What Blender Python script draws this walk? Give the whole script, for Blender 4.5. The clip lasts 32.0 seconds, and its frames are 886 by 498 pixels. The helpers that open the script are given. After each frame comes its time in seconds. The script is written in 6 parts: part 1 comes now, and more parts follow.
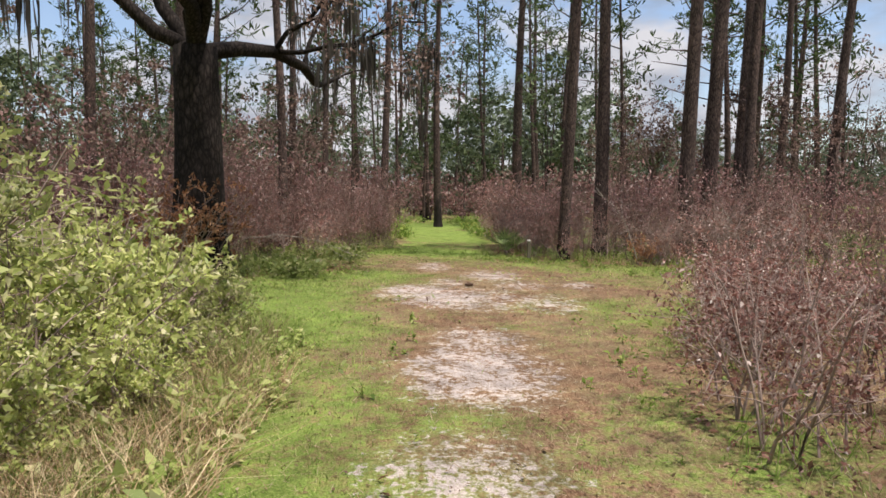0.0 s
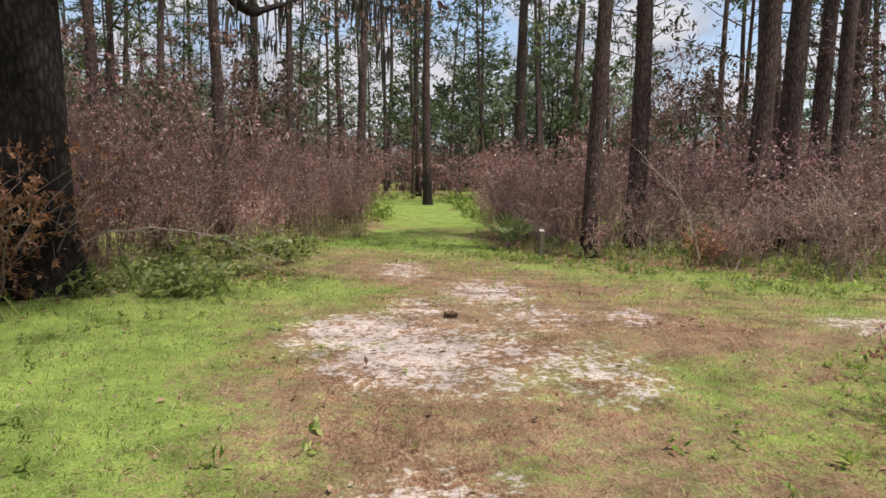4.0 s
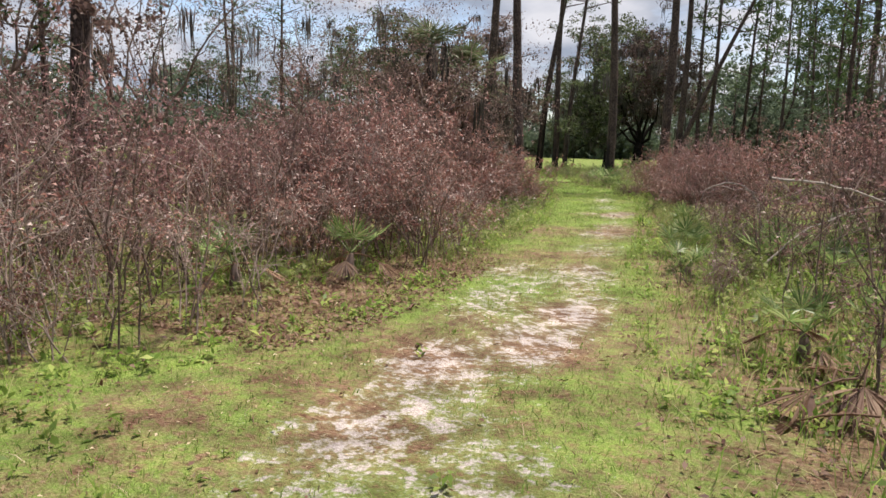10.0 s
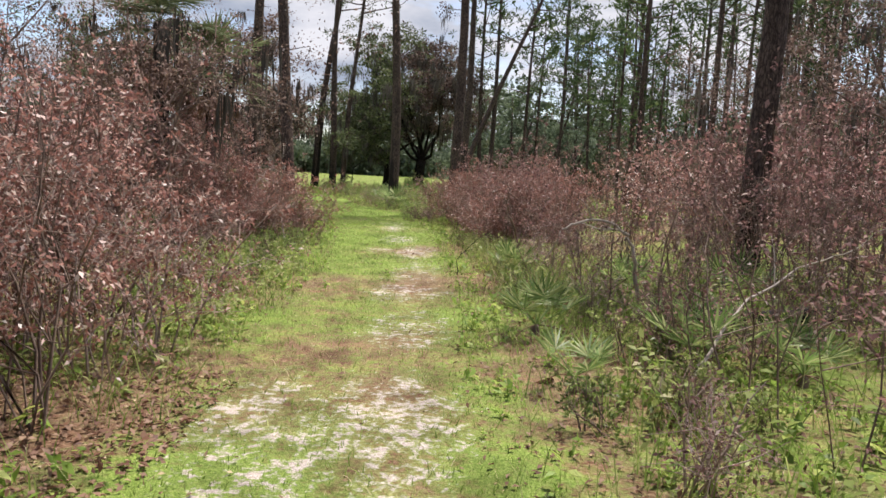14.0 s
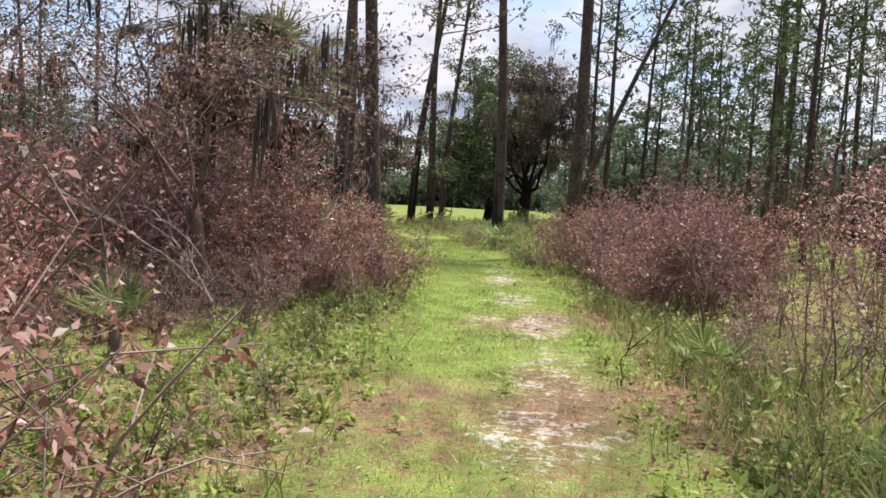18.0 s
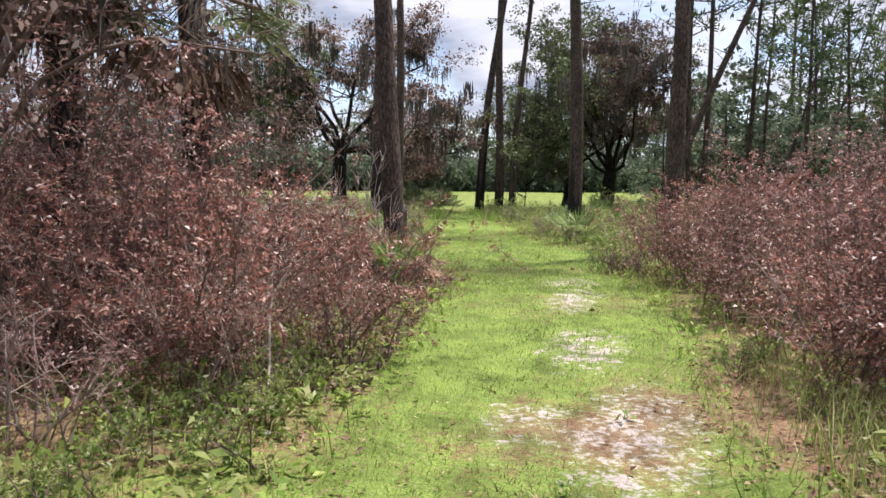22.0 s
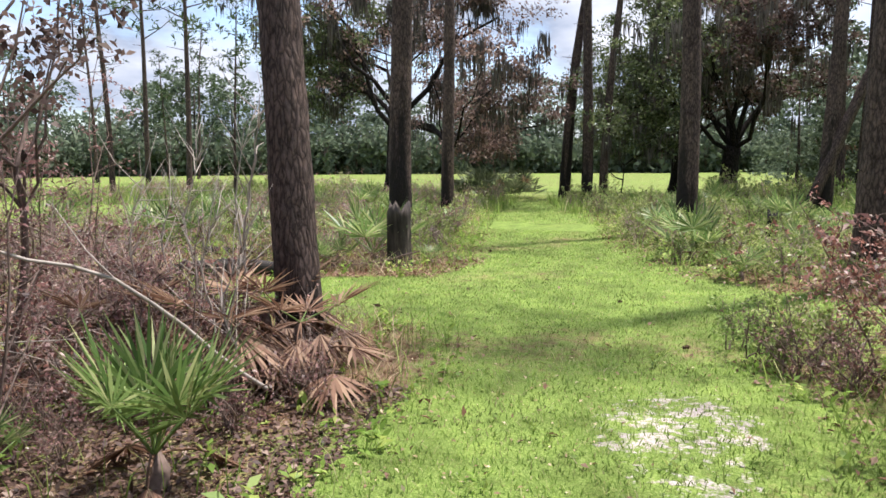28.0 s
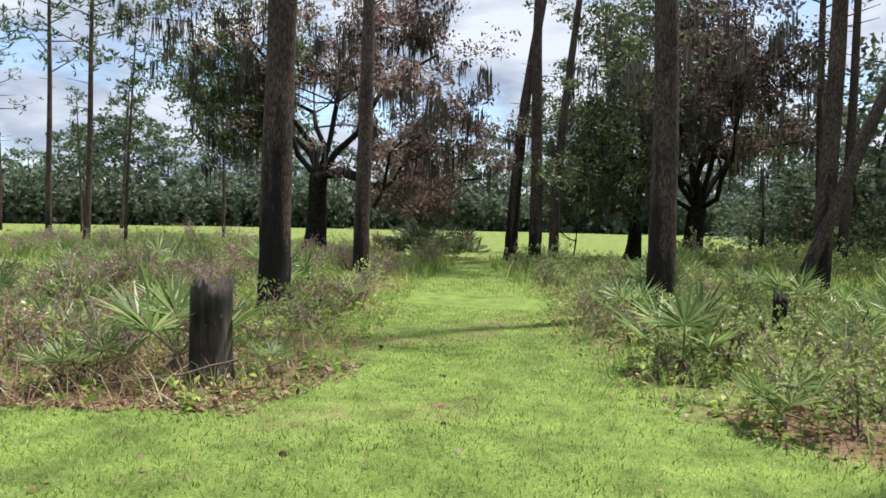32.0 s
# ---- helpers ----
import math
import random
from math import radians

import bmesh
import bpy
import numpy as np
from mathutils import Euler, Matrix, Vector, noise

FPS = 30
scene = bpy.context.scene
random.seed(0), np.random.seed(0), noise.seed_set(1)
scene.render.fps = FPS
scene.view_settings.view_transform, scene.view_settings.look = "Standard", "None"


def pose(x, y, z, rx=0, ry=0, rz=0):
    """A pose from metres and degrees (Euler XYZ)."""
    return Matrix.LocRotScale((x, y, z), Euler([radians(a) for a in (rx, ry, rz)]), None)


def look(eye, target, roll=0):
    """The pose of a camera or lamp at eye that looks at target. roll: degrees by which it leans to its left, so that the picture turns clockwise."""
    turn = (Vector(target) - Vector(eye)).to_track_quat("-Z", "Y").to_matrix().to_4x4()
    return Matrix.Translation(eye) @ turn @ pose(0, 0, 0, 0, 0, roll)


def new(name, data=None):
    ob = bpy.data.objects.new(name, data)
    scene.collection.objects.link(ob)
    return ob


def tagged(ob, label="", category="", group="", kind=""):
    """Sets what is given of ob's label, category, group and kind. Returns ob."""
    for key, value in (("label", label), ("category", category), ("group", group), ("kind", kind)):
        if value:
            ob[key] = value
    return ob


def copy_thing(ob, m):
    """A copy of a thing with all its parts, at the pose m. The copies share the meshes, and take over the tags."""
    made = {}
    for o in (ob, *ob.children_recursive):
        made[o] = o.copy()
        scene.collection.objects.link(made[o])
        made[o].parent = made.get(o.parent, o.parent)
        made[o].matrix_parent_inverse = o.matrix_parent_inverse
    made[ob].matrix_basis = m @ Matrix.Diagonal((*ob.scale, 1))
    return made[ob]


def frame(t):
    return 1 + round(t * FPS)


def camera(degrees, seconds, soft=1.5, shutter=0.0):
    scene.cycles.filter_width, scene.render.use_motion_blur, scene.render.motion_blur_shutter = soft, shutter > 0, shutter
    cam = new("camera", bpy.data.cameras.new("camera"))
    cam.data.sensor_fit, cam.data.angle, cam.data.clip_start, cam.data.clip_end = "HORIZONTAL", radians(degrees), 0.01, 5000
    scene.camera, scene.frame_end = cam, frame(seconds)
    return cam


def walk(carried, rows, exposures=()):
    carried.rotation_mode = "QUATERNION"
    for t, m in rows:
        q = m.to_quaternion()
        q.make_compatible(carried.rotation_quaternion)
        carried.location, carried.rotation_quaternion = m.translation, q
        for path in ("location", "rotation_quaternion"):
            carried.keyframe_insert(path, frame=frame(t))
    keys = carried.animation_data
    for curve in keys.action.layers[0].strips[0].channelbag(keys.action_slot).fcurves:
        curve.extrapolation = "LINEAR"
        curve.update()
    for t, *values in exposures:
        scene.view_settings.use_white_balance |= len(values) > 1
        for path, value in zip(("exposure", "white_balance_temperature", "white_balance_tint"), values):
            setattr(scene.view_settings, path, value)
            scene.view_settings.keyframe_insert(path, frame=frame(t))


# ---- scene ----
cam = camera(62.9, 32.0, 1.6)
PATH = [
    (0, (12.168, -10.224, 1.566), (10.18, -10.068, 1.42), 0.2),
    (0.5, (11.523, -10.16, 1.57), (9.537, -9.991, 1.403), -0.2),
    (1, (10.903, -10.06, 1.559), (8.924, -9.827, 1.388), -0.7),
    (1.5, (10.251, -10.025, 1.538), (8.276, -9.768, 1.354), -0.9),
    (2, (9.619, -9.962, 1.541), (7.649, -9.688, 1.334), -1.5),
    (2.5, (8.99, -9.891, 1.542), (7.015, -9.649, 1.344), -0.8),
    (3, (8.386, -9.752, 1.538), (6.413, -9.503, 1.323), -0.9),
    (3.5, (7.742, -9.611, 1.526), (5.764, -9.418, 1.301), -0.6),
    (5.5, (5.551, -9.242, 1.585), (3.565, -9.117, 1.392), 1.9),
    (6, (4.951, -9.236, 1.582), (2.966, -9.145, 1.359), 1.6),
    (6.5, (4.373, -9.123, 1.585), (2.385, -9.01, 1.395), 2.7),
    (7, (3.776, -9.054, 1.573), (1.787, -8.93, 1.408), 4.1),
    (7.5, (3.267, -8.875, 1.573), (1.278, -8.746, 1.4), 3.1),
    (8, (2.775, -8.627, 1.552), (0.799, -8.383, 1.364), 2.1),
    (8.5, (2.387, -8.257, 1.546), (0.538, -7.541, 1.282), 2.3),
    (8.8, (2.297, -7.863, 1.533), (0.611, -6.834, 1.216), 2.3),
    (9, (2.196, -7.711, 1.535), (0.657, -6.469, 1.237), 4.6),
    (9.5, (1.937, -7.225, 1.549), (0.85, -5.573, 1.251), 4.0),
    (10, (1.768, -6.583, 1.532), (1.126, -4.709, 1.256), 1.6),
    (10.5, (1.578, -6.039, 1.561), (1.187, -4.085, 1.387), 2.2),
    (11, (1.546, -5.494, 1.54), (1.286, -3.518, 1.379), 2.2),
    (11.5, (1.425, -4.91, 1.544), (1.194, -2.929, 1.387), 2.5),
    (12, (1.324, -4.331, 1.543), (1.139, -2.346, 1.378), 2.7),
    (12.5, (1.183, -3.708, 1.533), (1.025, -1.724, 1.33), 2.9),
    (13, (1.074, -3.123, 1.519), (0.975, -1.143, 1.256), 3.0),
    (13.5, (0.998, -2.495, 1.53), (0.958, -0.513, 1.267), 3.0),
    (14, (0.876, -1.915, 1.542), (0.826, 0.074, 1.33), 2.7),
    (14.5, (0.808, -1.338, 1.561), (0.758, 0.655, 1.397), 1.6),
    (16.5, (0.324, 0.315, 1.573), (0.218, 2.305, 1.415), 2.5),
    (17, (0.246, 0.964, 1.587), (0.11, 2.955, 1.466), 3.0),
    (17.5, (0.277, 1.583, 1.585), (0.054, 3.567, 1.482), 3.1),
    (18, (0.25, 2.227, 1.582), (-0.073, 4.196, 1.446), 2.8),
    (18.5, (0.279, 2.872, 1.541), (-0.03, 4.829, 1.266), 0.3),
    (19, (0.279, 3.451, 1.568), (-0.165, 5.388, 1.342), -3.2),
    (19.5, (0.229, 4.108, 1.561), (-0.213, 6.047, 1.354), -1.1),
    (20, (0.214, 4.692, 1.578), (-0.26, 6.624, 1.372), 0.1),
    (20.5, (0.152, 5.331, 1.563), (-0.336, 7.262, 1.386), 0.2),
    (21, (0.134, 5.97, 1.573), (-0.36, 7.902, 1.422), 0.4),
    (21.5, (0.064, 6.599, 1.54), (-0.438, 8.528, 1.38), 0.6),
    (22, (0.06, 7.259, 1.54), (-0.49, 9.174, 1.361), 0.4),
    (22.5, (-0.026, 7.881, 1.513), (-0.638, 9.775, 1.314), 1.1),
    (23, (-0.058, 8.521, 1.498), (-0.629, 10.427, 1.294), 1.6),
    (23.5, (-0.205, 9.121, 1.49), (-0.773, 11.026, 1.271), 1.4),
    (24, (-0.293, 9.631, 1.521), (-0.834, 11.544, 1.307), 0.1),
    (24.5, (-0.381, 10.242, 1.519), (-0.885, 12.166, 1.311), -0.6),
    (25, (-0.431, 10.844, 1.52), (-0.914, 12.771, 1.29), 0.1),
    (25.5, (-0.481, 11.406, 1.507), (-1.044, 13.305, 1.228), 1.6),
    (26, (-0.499, 11.958, 1.519), (-1.131, 13.836, 1.244), 2.2),
    (26.5, (-0.488, 12.471, 1.509), (-1.216, 14.317, 1.255), 1.8),
    (28.5, (-0.843, 14.751, 1.573), (-1.678, 16.553, 1.345), -1.0),
    (29, (-0.928, 15.297, 1.574), (-1.808, 17.076, 1.332), -1.8),
    (29.5, (-0.964, 15.831, 1.569), (-1.858, 17.606, 1.346), -2.4),
    (30, (-1.094, 16.393, 1.56), (-1.99, 18.17, 1.363), -1.3),
    (30.5, (-1.228, 16.976, 1.561), (-2.052, 18.794, 1.437), -0.6),
    (31, (-1.354, 17.495, 1.555), (-2.138, 19.334, 1.493), -0.6),
    (31.5, (-1.499, 17.968, 1.567), (-2.248, 19.821, 1.511), 0.1),
    (32, (-1.529, 18.506, 1.542), (-2.228, 20.379, 1.467), 1.1),
]
walk(cam, [(t, look(eye, target, roll)) for t, eye, target, roll in PATH],
     exposures=((0, 0.38, 6700, 15), (7, 0.42, 6600, 16), (10, 0.5, 6600, 15), (20, 0.76, 6450, 18), (26, 0.88, 6180, 19.5), (29, 0.95, 6200, 13), (32, 0.70, 6150, 11)))

# ---------------------------------------------------------------- world, sun, exposure
SUN_EL, SUN_AZ = radians(70), radians(-38)      # high sun, to the east of north (+y)
world = bpy.data.worlds.new("sky")
scene.world = world
world.use_nodes = True
wn, wl = world.node_tree.nodes, world.node_tree.links
wn.clear()
w_out, w_bg = wn.new("ShaderNodeOutputWorld"), wn.new("ShaderNodeBackground")
w_sky = wn.new("ShaderNodeTexSky")
w_sky.sky_type, w_sky.sun_disc = "NISHITA", False
w_sky.sun_elevation, w_sky.sun_rotation = SUN_EL, -SUN_AZ
w_co, w_map = wn.new("ShaderNodeTexCoord"), wn.new("ShaderNodeMapping")
w_map.inputs["Scale"].default_value = (2.1, 2.1, 5.5)
w_map.inputs["Location"].default_value = (0.35, 0.1, 0.0)
w_noise, w_ramp, w_mix = wn.new("ShaderNodeTexNoise"), wn.new("ShaderNodeValToRGB"), wn.new("ShaderNodeMixRGB")
w_noise.inputs["Scale"].default_value, w_noise.inputs["Detail"].default_value = 1.6, 7
w_noise.inputs["Roughness"].default_value = 0.56
w_ramp.color_ramp.elements[0].position, w_ramp.color_ramp.elements[1].position = 0.41, 0.53
w_shade, w_sramp = wn.new("ShaderNodeTexNoise"), wn.new("ShaderNodeValToRGB")
w_shade.inputs["Scale"].default_value, w_shade.inputs["Detail"].default_value = 3.1, 5
w_sramp.color_ramp.elements[0].position, w_sramp.color_ramp.elements[1].position = 0.36, 0.62
w_sramp.color_ramp.elements[0].color = (1.9, 2.25, 2.8, 1)
w_sramp.color_ramp.elements[1].color = (4.1, 4.25, 4.5, 1)
wl.new(w_co.outputs["Generated"], w_map.inputs["Vector"])
for n in (w_noise, w_shade):
    wl.new(w_map.outputs["Vector"], n.inputs["Vector"])
wl.new(w_noise.outputs["Fac"], w_ramp.inputs["Fac"])
wl.new(w_shade.outputs["Fac"], w_sramp.inputs["Fac"])
wl.new(w_ramp.outputs["Color"], w_mix.inputs["Fac"])
wl.new(w_sky.outputs["Color"], w_mix.inputs["Color1"])
wl.new(w_sramp.outputs["Color"], w_mix.inputs["Color2"])
wl.new(w_mix.outputs["Color"], w_bg.inputs["Color"])
w_bg.inputs["Strength"].default_value = 0.135
wl.new(w_bg.outputs["Background"], w_out.inputs["Surface"])

sun_data = bpy.data.lights.new("sun", "SUN")
sun_data.energy, sun_data.angle, sun_data.color = 4.5, radians(2.5), (1.0, 0.95, 0.87)
sun = new("sun", sun_data)
to_sun = Vector((-math.sin(SUN_AZ) * math.cos(SUN_EL), math.cos(SUN_AZ) * math.cos(SUN_EL), math.sin(SUN_EL)))
sun.matrix_world = look(to_sun * 100, (0, 0, 0))


# ---------------------------------------------------------------- materials
def node_mat(name):
    m = bpy.data.materials.new(name)
    m.use_nodes = True
    nt = m.node_tree
    return m, nt.nodes, nt.links, nt.nodes["Principled BSDF"]


def ramp(nodes, stops):
    r = nodes.new("ShaderNodeValToRGB")
    els = r.color_ramp.elements
    while len(els) < len(stops):
        els.new(0.5)
    for e, (p, c) in zip(els, stops):
        e.position, e.color = p, (*c, 1)
    return r


def tex(nodes, links, scale, detail=4, rough=0.55, stretch=None, coord="Object"):
    co, n = nodes.new("ShaderNodeTexCoord"), nodes.new("ShaderNodeTexNoise")
    n.inputs["Scale"].default_value, n.inputs["Detail"].default_value, n.inputs["Roughness"].default_value = scale, detail, rough
    if stretch:
        mp = nodes.new("ShaderNodeMapping")
        mp.inputs["Scale"].default_value = stretch
        links.new(co.outputs[coord], mp.inputs["Vector"])
        links.new(mp.outputs["Vector"], n.inputs["Vector"])
    else:
        links.new(co.outputs[coord], n.inputs["Vector"])
    return n


def bump(nodes, links, bsdf, height, strength=0.5, dist=0.01):
    b = nodes.new("ShaderNodeBump")
    b.inputs["Strength"].default_value, b.inputs["Distance"].default_value = strength, dist
    links.new(height, b.inputs["Height"])
    links.new(b.outputs["Normal"], bsdf.inputs["Normal"])


def leaf_mat(name, stops, rough=0.55, through_light=0.35, spec=0.3, patch=0.0):
    """Leaves and blades: colour varies from piece to piece, and some light comes through."""
    m, nodes, links, p = node_mat(name)
    geo, info = nodes.new("ShaderNodeNewGeometry"), nodes.new("ShaderNodeObjectInfo")
    r = ramp(nodes, stops)
    links.new(geo.outputs["Random Per Island"], r.inputs["Fac"])
    hsv, mul = nodes.new("ShaderNodeHueSaturation"), nodes.new("ShaderNodeMapRange")
    mul.inputs["To Min"].default_value, mul.inputs["To Max"].default_value = 0.62, 1.25
    links.new(info.outputs["Random"], mul.inputs["Value"])
    links.new(mul.outputs["Result"], hsv.inputs["Value"])
    links.new(r.outputs["Color"], hsv.inputs["Color"])
    if patch:
        # tufts and worn spots, with soft dappled crown shade put into the colour
        spot, tone = tex(nodes, links, patch, 4, 0.6), nodes.new("ShaderNodeMapRange")
        for key, value in (("From Min", 0.35), ("From Max", 0.65), ("To Min", 0.55), ("To Max", 1.35)):
            tone.inputs[key].default_value = value
        links.new(spot.outputs["Fac"], tone.inputs["Value"])
        links.new(tone.outputs["Result"], hsv.inputs["Value"])
    links.new(hsv.outputs["Color"], p.inputs["Base Color"])
    p.inputs["Roughness"].default_value = rough
    p.inputs["Specular IOR Level"].default_value = spec
    tr, mix = nodes.new("ShaderNodeBsdfTranslucent"), nodes.new("ShaderNodeMixShader")
    links.new(hsv.outputs["Color"], tr.inputs["Color"])
    mix.inputs["Fac"].default_value = through_light
    links.new(p.outputs["BSDF"], mix.inputs[1])
    links.new(tr.outputs["BSDF"], mix.inputs[2])
    links.new(mix.outputs["Shader"], nodes["Material Output"].inputs["Surface"])
    return m


def bark_mat(name, dark, mid, light, scale=24.0, stretch=(1, 1, 0.26), depth=0.02, rough=0.9, soot=False):
    m, nodes, links, p = node_mat(name)
    co, mp, vor = nodes.new("ShaderNodeTexCoord"), nodes.new("ShaderNodeMapping"), nodes.new("ShaderNodeTexVoronoi")
    mp.inputs["Scale"].default_value = stretch
    vor.inputs["Scale"].default_value, vor.feature = scale, "DISTANCE_TO_EDGE"
    warp = tex(nodes, links, 5.0, 3)
    add = nodes.new("ShaderNodeMixRGB")
    add.inputs["Fac"].default_value = 0.07
    links.new(co.outputs["Object"], add.inputs["Color1"])
    links.new(warp.outputs["Color"], add.inputs["Color2"])
    links.new(add.outputs["Color"], mp.inputs["Vector"])
    links.new(mp.outputs["Vector"], vor.inputs["Vector"])
    fine = tex(nodes, links, 26, 6, 0.7, (1, 1, 0.45))
    r1 = ramp(nodes, [(0.0, dark), (0.12, mid), (0.4, light)])
    links.new(vor.outputs["Distance"], r1.inputs["Fac"])
    r2 = ramp(nodes, [(0.32, (0.35, 0.34, 0.33)), (0.5, (0.9, 0.9, 0.9)), (0.7, (1.5, 1.42, 1.35))])
    links.new(fine.outputs["Fac"], r2.inputs["Fac"])
    mul = nodes.new("ShaderNodeMixRGB")
    mul.blend_type, mul.inputs["Fac"].default_value = "MULTIPLY", 1.0
    links.new(r1.outputs["Color"], mul.inputs["Color1"])
    links.new(r2.outputs["Color"], mul.inputs["Color2"])
    patchy = tex(nodes, links, 3.2, 5, 0.65, (1, 1, 0.5))
    r3 = ramp(nodes, [(0.3, (0.62, 0.60, 0.60)), (0.5, (1.0, 1.0, 1.0)), (0.72, (1.5, 1.42, 1.38))])
    links.new(patchy.outputs["Fac"], r3.inputs["Fac"])
    mul2 = nodes.new("ShaderNodeMixRGB")
    mul2.blend_type, mul2.inputs["Fac"].default_value = "MULTIPLY", 1.0
    links.new(mul.outputs["Color"], mul2.inputs["Color1"])
    links.new(r3.outputs["Color"], mul2.inputs["Color2"])
    col = mul2.outputs["Color"]
    if soot:
        # burnt foot: a ragged edge of soot
        mark, lick, edge = nodes.new("ShaderNodeAttribute"), tex(nodes, links, 7, 5, 0.7, (1, 1, 0.3)), nodes.new("ShaderNodeMath")
        mark.attribute_name, edge.operation, edge.inputs[1].default_value = "char", "MULTIPLY_ADD", 1.6
        cut, black = nodes.new("ShaderNodeMapRange"), nodes.new("ShaderNodeMixRGB")
        links.new(lick.outputs["Fac"], edge.inputs[0])
        links.new(mark.outputs["Fac"], edge.inputs[2])
        for key, value in (("From Min", 1.05), ("From Max", 1.45), ("To Max", 0.9)):
            cut.inputs[key].default_value = value
        links.new(edge.outputs["Value"], cut.inputs["Value"])
        links.new(cut.outputs["Result"], black.inputs["Fac"])
        links.new(col, black.inputs["Color1"])
        black.inputs["Color2"].default_value = (0.018, 0.016, 0.015, 1)
        col = black.outputs["Color"]
    links.new(col, p.inputs["Base Color"])
    p.inputs["Roughness"].default_value, p.inputs["Specular IOR Level"].default_value = rough, 0.15
    h = nodes.new("ShaderNodeMath")
    h.operation = "MULTIPLY_ADD"
    links.new(fine.outputs["Fac"], h.inputs[0])
    h.inputs[1].default_value = 0.25
    links.new(vor.outputs["Distance"], h.inputs[2])
    bump(nodes, links, p, h.outputs["Value"], 0.8, depth)
    return m


def noise_mat(name, stops, scale, rough=0.8, stretch=None, bump_d=0.004, spec=0.2):
    m, nodes, links, p = node_mat(name)
    n = tex(nodes, links, scale, 6, 0.6, stretch)
    big = tex(nodes, links, scale * 0.13, 3)
    r = ramp(nodes, stops)
    mixf = nodes.new("ShaderNodeMath")
    mixf.operation = "MULTIPLY_ADD"
    links.new(big.outputs["Fac"], mixf.inputs[0])
    mixf.inputs[1].default_value = 0.5
    sub = nodes.new("ShaderNodeMath")
    sub.operation = "MULTIPLY"
    sub.inputs[1].default_value = 0.5
    links.new(n.outputs["Fac"], sub.inputs[0])
    links.new(sub.outputs["Value"], mixf.inputs[2])
    links.new(mixf.outputs["Value"], r.inputs["Fac"])
    links.new(r.outputs["Color"], p.inputs["Base Color"])
    p.inputs["Roughness"].default_value, p.inputs["Specular IOR Level"].default_value = rough, spec
    bump(nodes, links, p, n.outputs["Fac"], 0.6, bump_d)
    return m


M_PINE = bark_mat("pine_bark", (0.045, 0.034, 0.030), (0.105, 0.077, 0.067), (0.135, 0.102, 0.09), 26.0, (1, 1, 0.22), 0.024, soot=True)
M_DARKOAK = bark_mat("dark_oak_bark", (0.010, 0.008, 0.007), (0.022, 0.018, 0.016), (0.042, 0.035, 0.031), 14, (1, 1, 0.35), 0.02)
M_CHAR = noise_mat("charred_bark", [(0.35, (0.009, 0.008, 0.008)), (0.55, (0.021, 0.018, 0.017)), (0.72, (0.06, 0.049, 0.043))], 30, 0.85, (1, 1, 0.4), 0.01)
M_OAK = bark_mat("oak_bark", (0.022, 0.018, 0.016), (0.075, 0.062, 0.052), (0.15, 0.13, 0.11), 14, (1, 1, 0.35), 0.015)
M_TWIG = noise_mat("dry_twig", [(0.3, (0.17, 0.12, 0.10)), (0.7, (0.44, 0.345, 0.30))], 30, 0.85)
M_STEM = noise_mat("dark_stem", [(0.3, (0.08, 0.056, 0.046)), (0.7, (0.26, 0.19, 0.155))], 30, 0.85)
M_PALEWOOD = noise_mat("weathered_wood", [(0.25, (0.20, 0.165, 0.14)), (0.75, (0.52, 0.46, 0.40))], 20, 0.8, (1, 1, 0.3))
M_GREYWOOD = noise_mat("grey_stump_wood", [(0.35, (0.016, 0.014, 0.013)), (0.5, (0.06, 0.05, 0.043)), (0.68, (0.20, 0.165, 0.14))], 16, 0.9, (1, 1, 0.12), 0.015)
M_DEAD = leaf_mat("dead_leaf", [(0.0, (0.15, 0.066, 0.054)), (0.35, (0.34, 0.152, 0.122)), (0.68, (0.50, 0.26, 0.21)), (0.86, (0.64, 0.45, 0.385)), (1.0, (0.84, 0.76, 0.70))], 0.4, 0.45, 0.5)
M_MAROON = leaf_mat("dark_dead_leaf", [(0.0, (0.125, 0.064, 0.062)), (0.5, (0.285, 0.146, 0.136)), (0.9, (0.47, 0.285, 0.255)), (1.0, (0.74, 0.64, 0.60))], 0.45, 0.5, 0.4)
M_RUSSET = leaf_mat("russet_dead_leaf", [(0.0, (0.11, 0.045, 0.037)), (0.4, (0.255, 0.106, 0.083)), (0.75, (0.40, 0.185, 0.145)), (0.92, (0.54, 0.35, 0.29)), (1.0, (0.80, 0.70, 0.63))], 0.4, 0.45, 0.5)
M_SCRUB = leaf_mat("scrub_leaf", [(0.0, (0.16, 0.22, 0.055)), (0.5, (0.31, 0.39, 0.11)), (0.85, (0.46, 0.51, 0.19)), (1.0, (0.64, 0.58, 0.36))], 0.5, 0.5, 0.3)
# greyed green: the haze of distance is put into the leaf colour
M_TREELINE = leaf_mat("hazed_far_tree_leaf", [(0.0, (0.10, 0.135, 0.09)), (0.6, (0.17, 0.215, 0.14)), (1.0, (0.25, 0.30, 0.20))], 0.85, 0.3, 0.03)
M_OAKGREEN = leaf_mat("live_oak_leaf", [(0.0, (0.06, 0.085, 0.034)), (0.6, (0.14, 0.18, 0.07)), (1.0, (0.28, 0.31, 0.15))], 0.5, 0.42, 0.3)
M_ORANGE = leaf_mat("rusty_leaf", [(0.0, (0.16, 0.065, 0.03)), (0.5, (0.36, 0.17, 0.08)), (1.0, (0.55, 0.33, 0.19))], 0.5, 0.45, 0.4)
